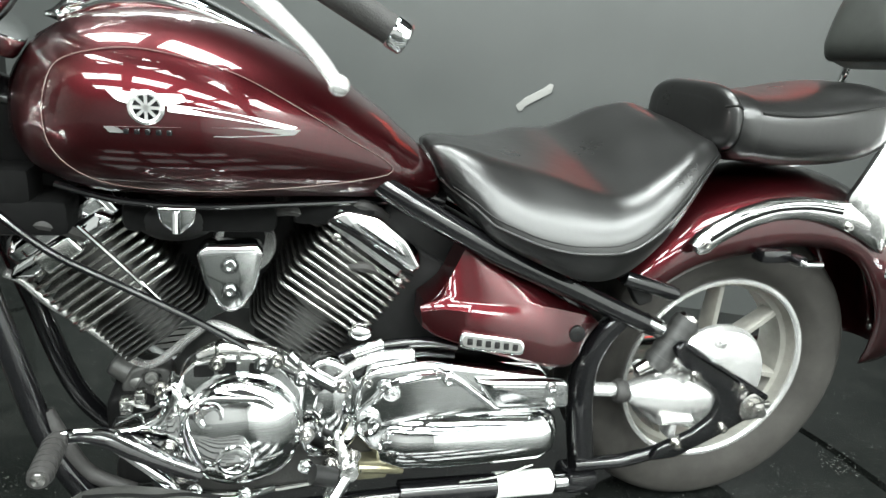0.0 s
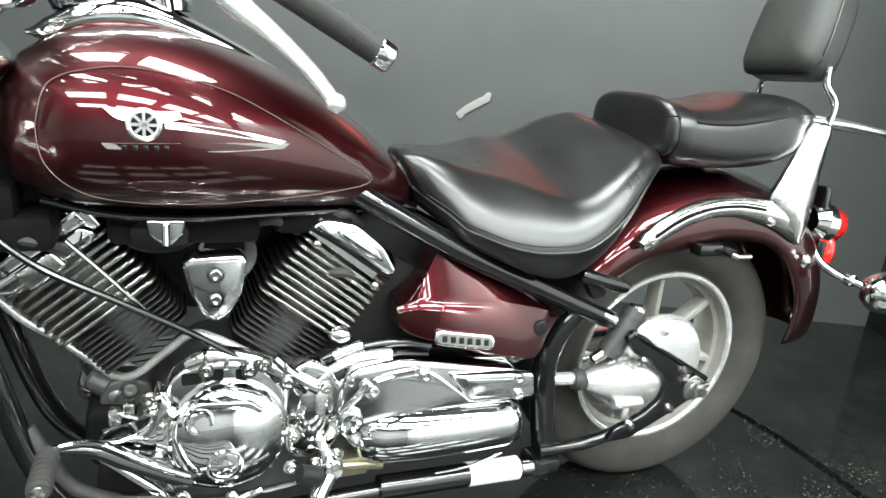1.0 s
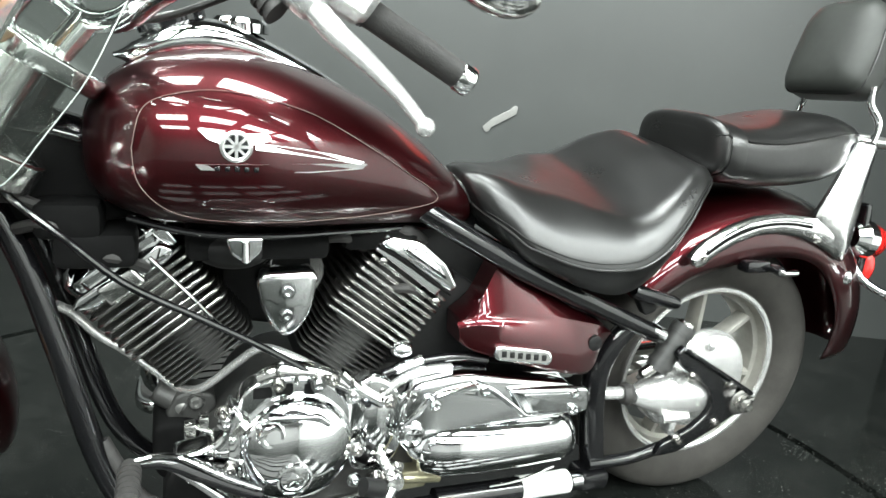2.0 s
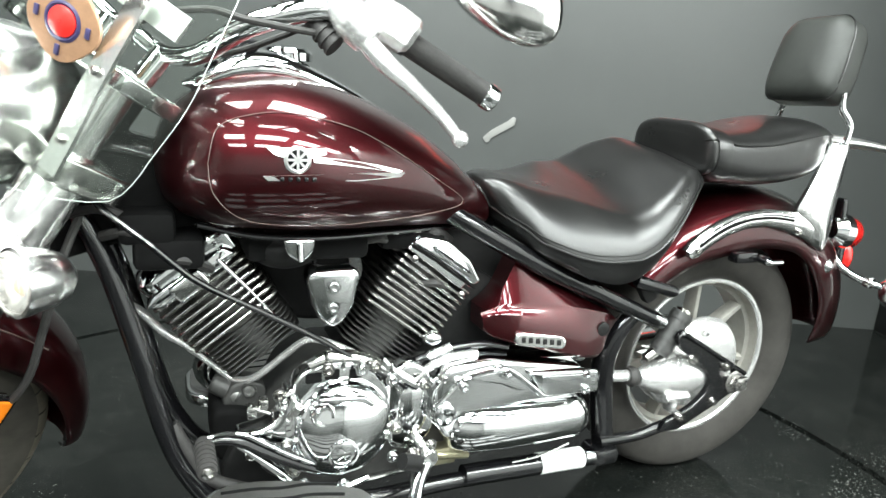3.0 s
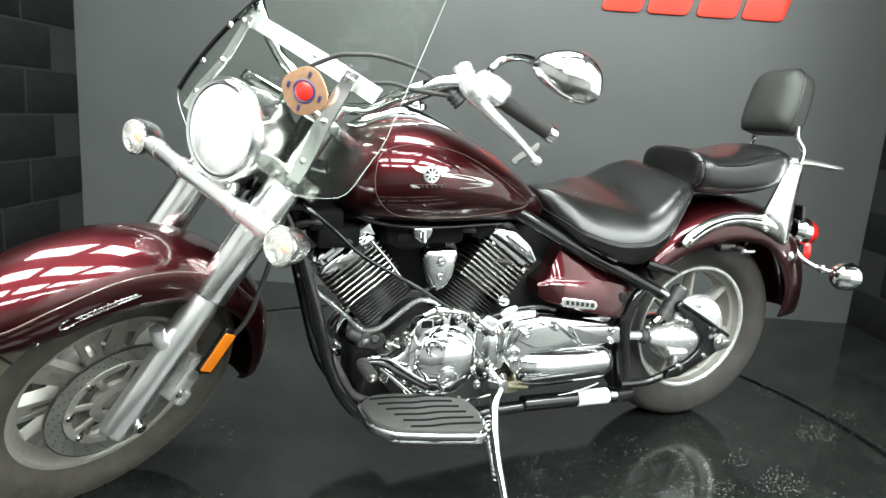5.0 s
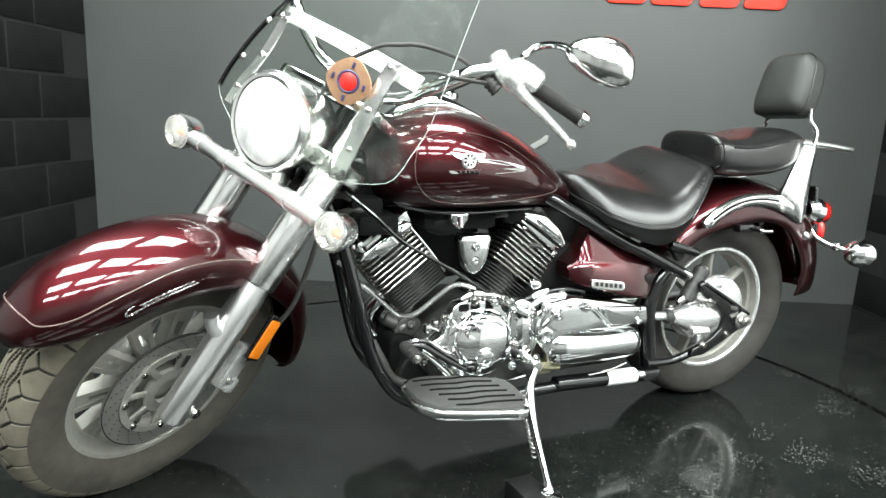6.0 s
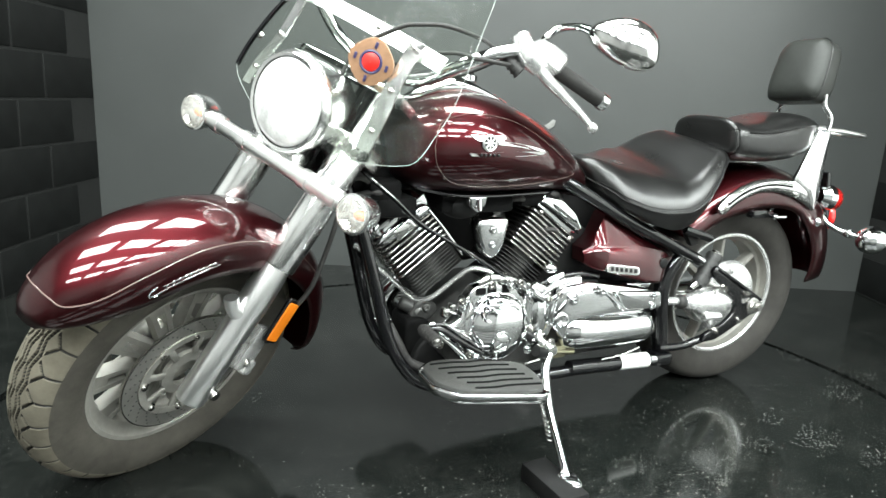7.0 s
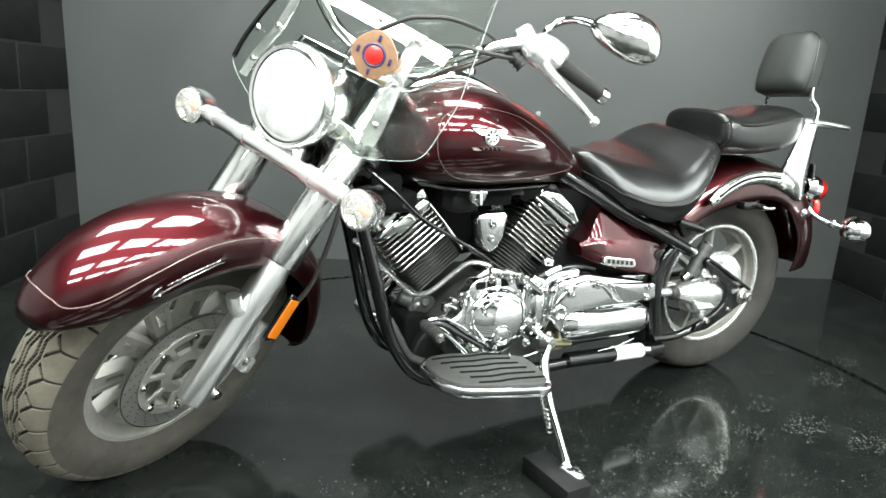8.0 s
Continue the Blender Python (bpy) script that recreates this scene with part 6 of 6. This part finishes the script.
part("pedal_edge", tube([(-0.965, -0.172, 0.302), (-1.008, -0.178, 0.331), (-1.046, -0.180, 0.359), (-1.076, -0.180, 0.379), (-1.105, -0.180, 0.384), (-1.130, -0.180, 0.381)], 0.0038, 10), CHROME, shifter, "chrome pedal edge")
part("peg", tube([(-1.132, -0.178, 0.373), (-1.1325, -0.184, 0.373), (-1.133, -0.254, 0.374), (-1.133, -0.258, 0.374)], [0.010, 0.0135, 0.0135, 0.011], 16, n=2), RUBBER, shifter, "ribbed grey rubber toe peg")
for k in range(6):
    part("peg_rib", tube([(-1.1328, -0.190 - 0.0115 * k, 0.3735), (-1.1328, -0.195 - 0.0115 * k, 0.3735)], 0.0148, 16, n=1), RUBBER, shifter)
part("peg_end", lathe([(0.001, -0.006), (0.008, -0.004), (0.010, 0.0)], (0, 0, 0), 16, "y"), STEEL, shifter, "", pose(-1.133, -0.258, 0.374))
part("shift_rod", tube([(-0.96, -0.15, 0.33), (-1.0, -0.15, 0.30), (-1.04, -0.16, 0.335)], 0.0055, 10), CHROME, shifter)
part("shift_link", merge(tube([(-1.03, -0.13, 0.345), (-0.985, -0.145, 0.395)], 0.010, 10, n=2), tube([(-1.03, -0.13, 0.345), (-0.97, -0.14, 0.29)], 0.008, 10, n=2)), DULL_CHROME, shifter)
stand = part("side_stand", tube([(-0.754, -0.150, 0.258), (-0.784, -0.185, 0.225), (-0.810, -0.255, 0.160), (-0.830, -0.345, 0.085), (-0.836, -0.375, 0.058)], [0.017, 0.0125, 0.0105, 0.0095, 0.012], 14), CHROME, bike, "chrome side stand folded out")
part("foot", prism([(-0.859, -0.372), (-0.824, -0.362), (-0.812, -0.385), (-0.824, -0.432), (-0.846, -0.432)], 0.046, 0.056, 0.010, 0.003, axis="z"), CHROME, stand)
part("pivot", lathe([(0.001, -0.168), (0.014, -0.167), (0.018, -0.16), (0.018, -0.12), (0.001, -0.12)], (-0.752, 0, 0.266), 24, "y"), DULL_CHROME, stand)
part("rubber", tube([(-0.775, -0.165, 0.262), (-0.808, -0.170, 0.276)], 0.015, 14, n=2), SATIN, stand, "black rubber stop")
spring = [(-0.812 + 0.009 * math.cos(a), -0.20 - 0.0009 * a * 1.1, 0.205 - 0.0016 * a + 0.009 * math.sin(a)) for a in np.linspace(0, 2 * math.pi * 12, 145)]
part("spring", tube(spring, 0.0018, 5, n=1), STEEL, stand, "coil spring")
part("switch", merge(box(-0.71, -0.12, 0.245, 0.05, 0.03, 0.035, 0.005), tube([(-0.735, -0.13, 0.25), (-0.66, -0.13, 0.24)], 0.009, 10, n=2)), BRASS, bike, "yellowed stand switch")
part("rail_sleeve", tube([(-0.66, -0.122, 0.186), (-0.50, -0.122, 0.180), (-0.38, -0.122, 0.176)], 0.0215, 16), BLACK, bike, "black lower rail sleeve")
part("paper_label", tube([(-0.490, -0.1222, 0.1805), (-0.385, -0.1222, 0.1765)], 0.0222, 20, n=2), LABEL, bike, "white label wrapped round the lower rail")
part("rail_end", tube([(-0.38, -0.122, 0.176), (-0.315, -0.122, 0.173)], [0.017, 0.014], 14, n=2), CHROME, bike)
part("stay_wire", tube([(-0.56, -0.135, 0.205), (-0.50, -0.14, 0.212), (-0.43, -0.135, 0.226)], 0.0025, 8), DULL_CHROME, bike)
part("exhaust", tube([(-1.05, 0.12, 0.42), (-1.10, 0.16, 0.33), (-0.95, 0.18, 0.24), (-0.5, 0.19, 0.23), (0.3, 0.2, 0.26)], [0.025, 0.03, 0.035, 0.05, 0.05], 20), CHROME, bike, "chrome exhaust along the far side")

# block under the stand
blk = box(0, 0, 0.0225, 0.070, 0.165, 0.044, 0.002)
tagged(new("stand_block", finish("stand_block", blk, SATIN, pose(-0.866, -0.378, 0.0005, 0, 0, 3))), "small black wooden block under the side stand", "block")

# ridges along the edge of the crankcase
part("case_ridge", tube([(-0.985, -0.108, 0.215), (-0.90, -0.108, 0.206), (-0.80, -0.108, 0.212), (-0.72, -0.108, 0.225)], 0.0045, 8, n=5), DULL_CHROME, crank)
# polished shift linkage beside the clutch case
part("case_shoulder", prism([(-1.004, 0.430), (-0.986, 0.408), (-0.984, 0.330), (-1.004, 0.286), (-1.018, 0.292), (-1.012, 0.322), (-1.040, 0.330), (-1.078, 0.340), (-1.082, 0.356), (-1.040, 0.362), (-1.016, 0.378)], -0.148, -0.10, 0.012, 0.009), CHROME, crank, "polished casting beside the clutch case")
part("shift_linkage", tube([(-1.080, -0.156, 0.348), (-1.045, -0.158, 0.318), (-1.007, -0.160, 0.277), (-0.988, -0.160, 0.236)], [0.006, 0.008, 0.008, 0.010], 12, flat=0.6), CHROME, crank, "polished shift linkage")
part("shift_clevis", merge(box(-1.058, -0.135, 0.392, 0.016, 0.02, 0.022, 0.003), box(-1.040, -0.135, 0.404, 0.014, 0.02, 0.018, 0.003), tube([(-1.062, -0.138, 0.402), (-1.030, -0.138, 0.386)], 0.004, 8, n=2)), DULL_CHROME, crank, "small shift clevis")
# small lugs and bolts round the crankcase
for pts, rad, mat in (([(-0.845, -0.130, 0.455), (-0.815, -0.132, 0.425), (-0.775, -0.132, 0.398)], 0.010, CHROME), ([(-0.79, -0.13, 0.26), (-0.76, -0.135, 0.24), (-0.73, -0.13, 0.25)], 0.010, DULL_CHROME),
                      ([(-0.98, -0.14, 0.245), (-0.95, -0.145, 0.232), (-0.91, -0.145, 0.226), (-0.86, -0.14, 0.236)], 0.006, CHROME)):
    part("engine_lever", tube(pts, rad, 10), mat, crank)
for x, y, z in ((-1.015, -0.14, 0.415), (-1.03, -0.14, 0.352), (-1.005, -0.15, 0.327), (-0.765, -0.145, 0.405), (-0.742, -0.142, 0.28), (-0.728, -0.142, 0.41), (-0.778, -0.142, 0.268), (-0.86, -0.15, 0.455), (-0.94, -0.15, 0.455), (-0.815, -0.15, 0.33), (-0.99, -0.145, 0.275), (-1.055, -0.115, 0.30)):
    part("engine_bolt", bolt(x, y, z, 0.0075, 0.009), STEEL, crank)
for k, (x, z) in enumerate(((-1.15, 0.62), (-1.22, 0.665), (-1.26, 0.70), (-0.74, 0.655), (-0.84, 0.645), (-0.70, 0.60), (-0.735, 0.56))):
    part("hose", tube([(x - 0.04, -0.06, z), (x, -0.085, z + 0.012), (x + 0.04, -0.06, z - 0.012)], 0.008, 8), RUBBER, bike, "black hose below the tank")

# -- on the wall --
def on_wall(bm, e, z, n=-0.002):
    bm.transform(WALL_M @ pose(e, n, z))
    return bm


SIGN_Z = 1.462
for e, w in ((0.64, 0.19), (0.86, 0.20), (1.09, 0.19), (1.31, 0.20)):
    bm = prism([(-w / 2 - 0.02, 0), (w / 2 - 0.02, 0), (w / 2 + 0.045, 0.26), (-w / 2 + 0.045, 0.26)], -0.012, 0.0, 0.03, 0.003)
    tagged(new("wall_sign", finish("wall_sign", on_wall(bm, e + 0.1, SIGN_Z), SIGN_RED)), "slanted red block of a painted wall sign", "sign", "red sign blocks")
bm = prism([(-0.065, -0.045), (-0.050, -0.065), (-0.035, -0.060), (-0.03, -0.045), (0.065, 0.015), (0.070, 0.045), (0.055, 0.050), (0.035, 0.030), (-0.03, -0.010)], -0.006, 0.0, 0.005, 0.001)
tagged(new("tape_scrap", finish("tape_scrap", on_wall(bm, 0.33, 0.768), TAPE)), "crumpled scrap of clear tape stuck on the wall", "tape")


# -- dust and grit trodden onto the floor --
def dust():
    rng = np.random.default_rng(4)
    bm = bmesh.new()

    def flake(x, y, r):
        a, q = rng.uniform(0, 6.28), rng.uniform(0.4, 1.0)
        vs = []
        for k in range(5):
            t = 2 * math.pi * k / 5
            u, v = r * 1.6 * math.cos(t), r * q * math.sin(t)
            vs.append(bm.verts.new((x + u * math.cos(a) - v * math.sin(a), y + u * math.sin(a) + v * math.cos(a), 0.0012)))
        bm.faces.new(vs)

    # single crumbs, thin everywhere and a little denser near the wheels
    for cx, cy, sd, n in ((-0.35, -0.42, 0.35, 420), (-1.1, -0.45, 0.45, 260), (-0.95, -0.72, 0.22, 320), (-1.25, -0.35, 0.14, 140), (0.3, -0.1, 0.5, 200), (-0.6, -0.55, 0.16, 200), (-0.30, -0.24, 0.10, 120)):
        for _ in range(n):
            flake(rng.normal(cx, sd), rng.normal(cy, sd), rng.uniform(0.0006, 0.0020))
    # prints of a tyre's tread, in short dashes across its way
    for cx, cy, turn, rows, cols in ((0.40, -0.23, 35, 16, 7), (0.52, 0.055, 50, 12, 6), (0.62, -0.17, 35, 9, 5), (0.0, -0.42, 20, 16, 7), (0.08, -0.56, 25, 12, 7), (-0.18, -0.37, 15, 8, 5), (-0.02, -0.29, 20, 7, 4), (-0.60, -0.34, 10, 8, 5)):
        ca, sa = math.cos(radians(turn)), math.sin(radians(turn))
        for i in range(rows):
            for j in range(cols):
                fade = 1 - abs(2 * i / (rows - 1) - 1) ** 2 * 0.6
                if rng.uniform() > 0.85 * fade:
                    continue
                u, v = (i - rows / 2) * 0.0125 + rng.normal(0, 0.0016), (j - cols / 2) * 0.015 + rng.normal(0, 0.002) + (0.006 if i % 2 else 0)
                for q in range(3):
                    flake(cx + u * ca - v * sa + rng.normal(0, 0.0022), cy + u * sa + v * ca + rng.normal(0, 0.0026), rng.uniform(0.0006, 0.0017))
    # a curved smear left by a wheel
    arc = path([Vector(p) for p in ((-0.20, -0.165, 0), (-0.15, -0.197, 0), (-0.177, -0.273, 0), (-0.24, -0.352, 0), (-0.31, -0.413, 0), (-0.382, -0.468, 0), (-0.44, -0.50, 0))], 10)
    for _ in range(700):
        c = arc[rng.integers(8, len(arc))]
        d = abs(rng.normal(0, 0.016))
        flake(c.x - d * 0.8 + rng.normal(0, 0.004), c.y + d * 0.6 + rng.normal(0, 0.004), rng.uniform(0.0005, 0.0014))
    return bm


DUST = material("pale_grit", (0.11, 0.113, 0.105), 0.9, vary=0.3, scale=200)
tagged(new("floor_grit", finish("floor_grit", dust(), DUST)), "pale grit and dust scattered on the black floor", "grit", kind="stuff")


# -- the blocks of the black walls, last --
def blocks(wall, e, sign, n0, n1):
    bm = box(0, 0, 0, 0.022, 0.388, 0.188, 0.004)
    proto = finish("block", bm, BLOCK)
    z, row = 0.1, 0
    while z < HIGH:
        n = n1 - 0.2 + (0.2 if row % 2 else 0.0)
        while n > n0 - 0.2:
            if n - 0.2 > n0 - 0.15 and n + 0.2 <= n1 + 0.001:
                o = new("block", proto)
                o.parent = wall
                o.matrix_basis = WALL_M @ pose(e + sign * 0.0, n, z)
            n -= 0.4
        z, row = z + 0.2, row + 1


blocks(wall_left, LEFT_E - 0.012, 1, -2.0, -0.002)
blocks(wall_right, RIGHT_E + 0.012, -1, -1.1, -0.002)
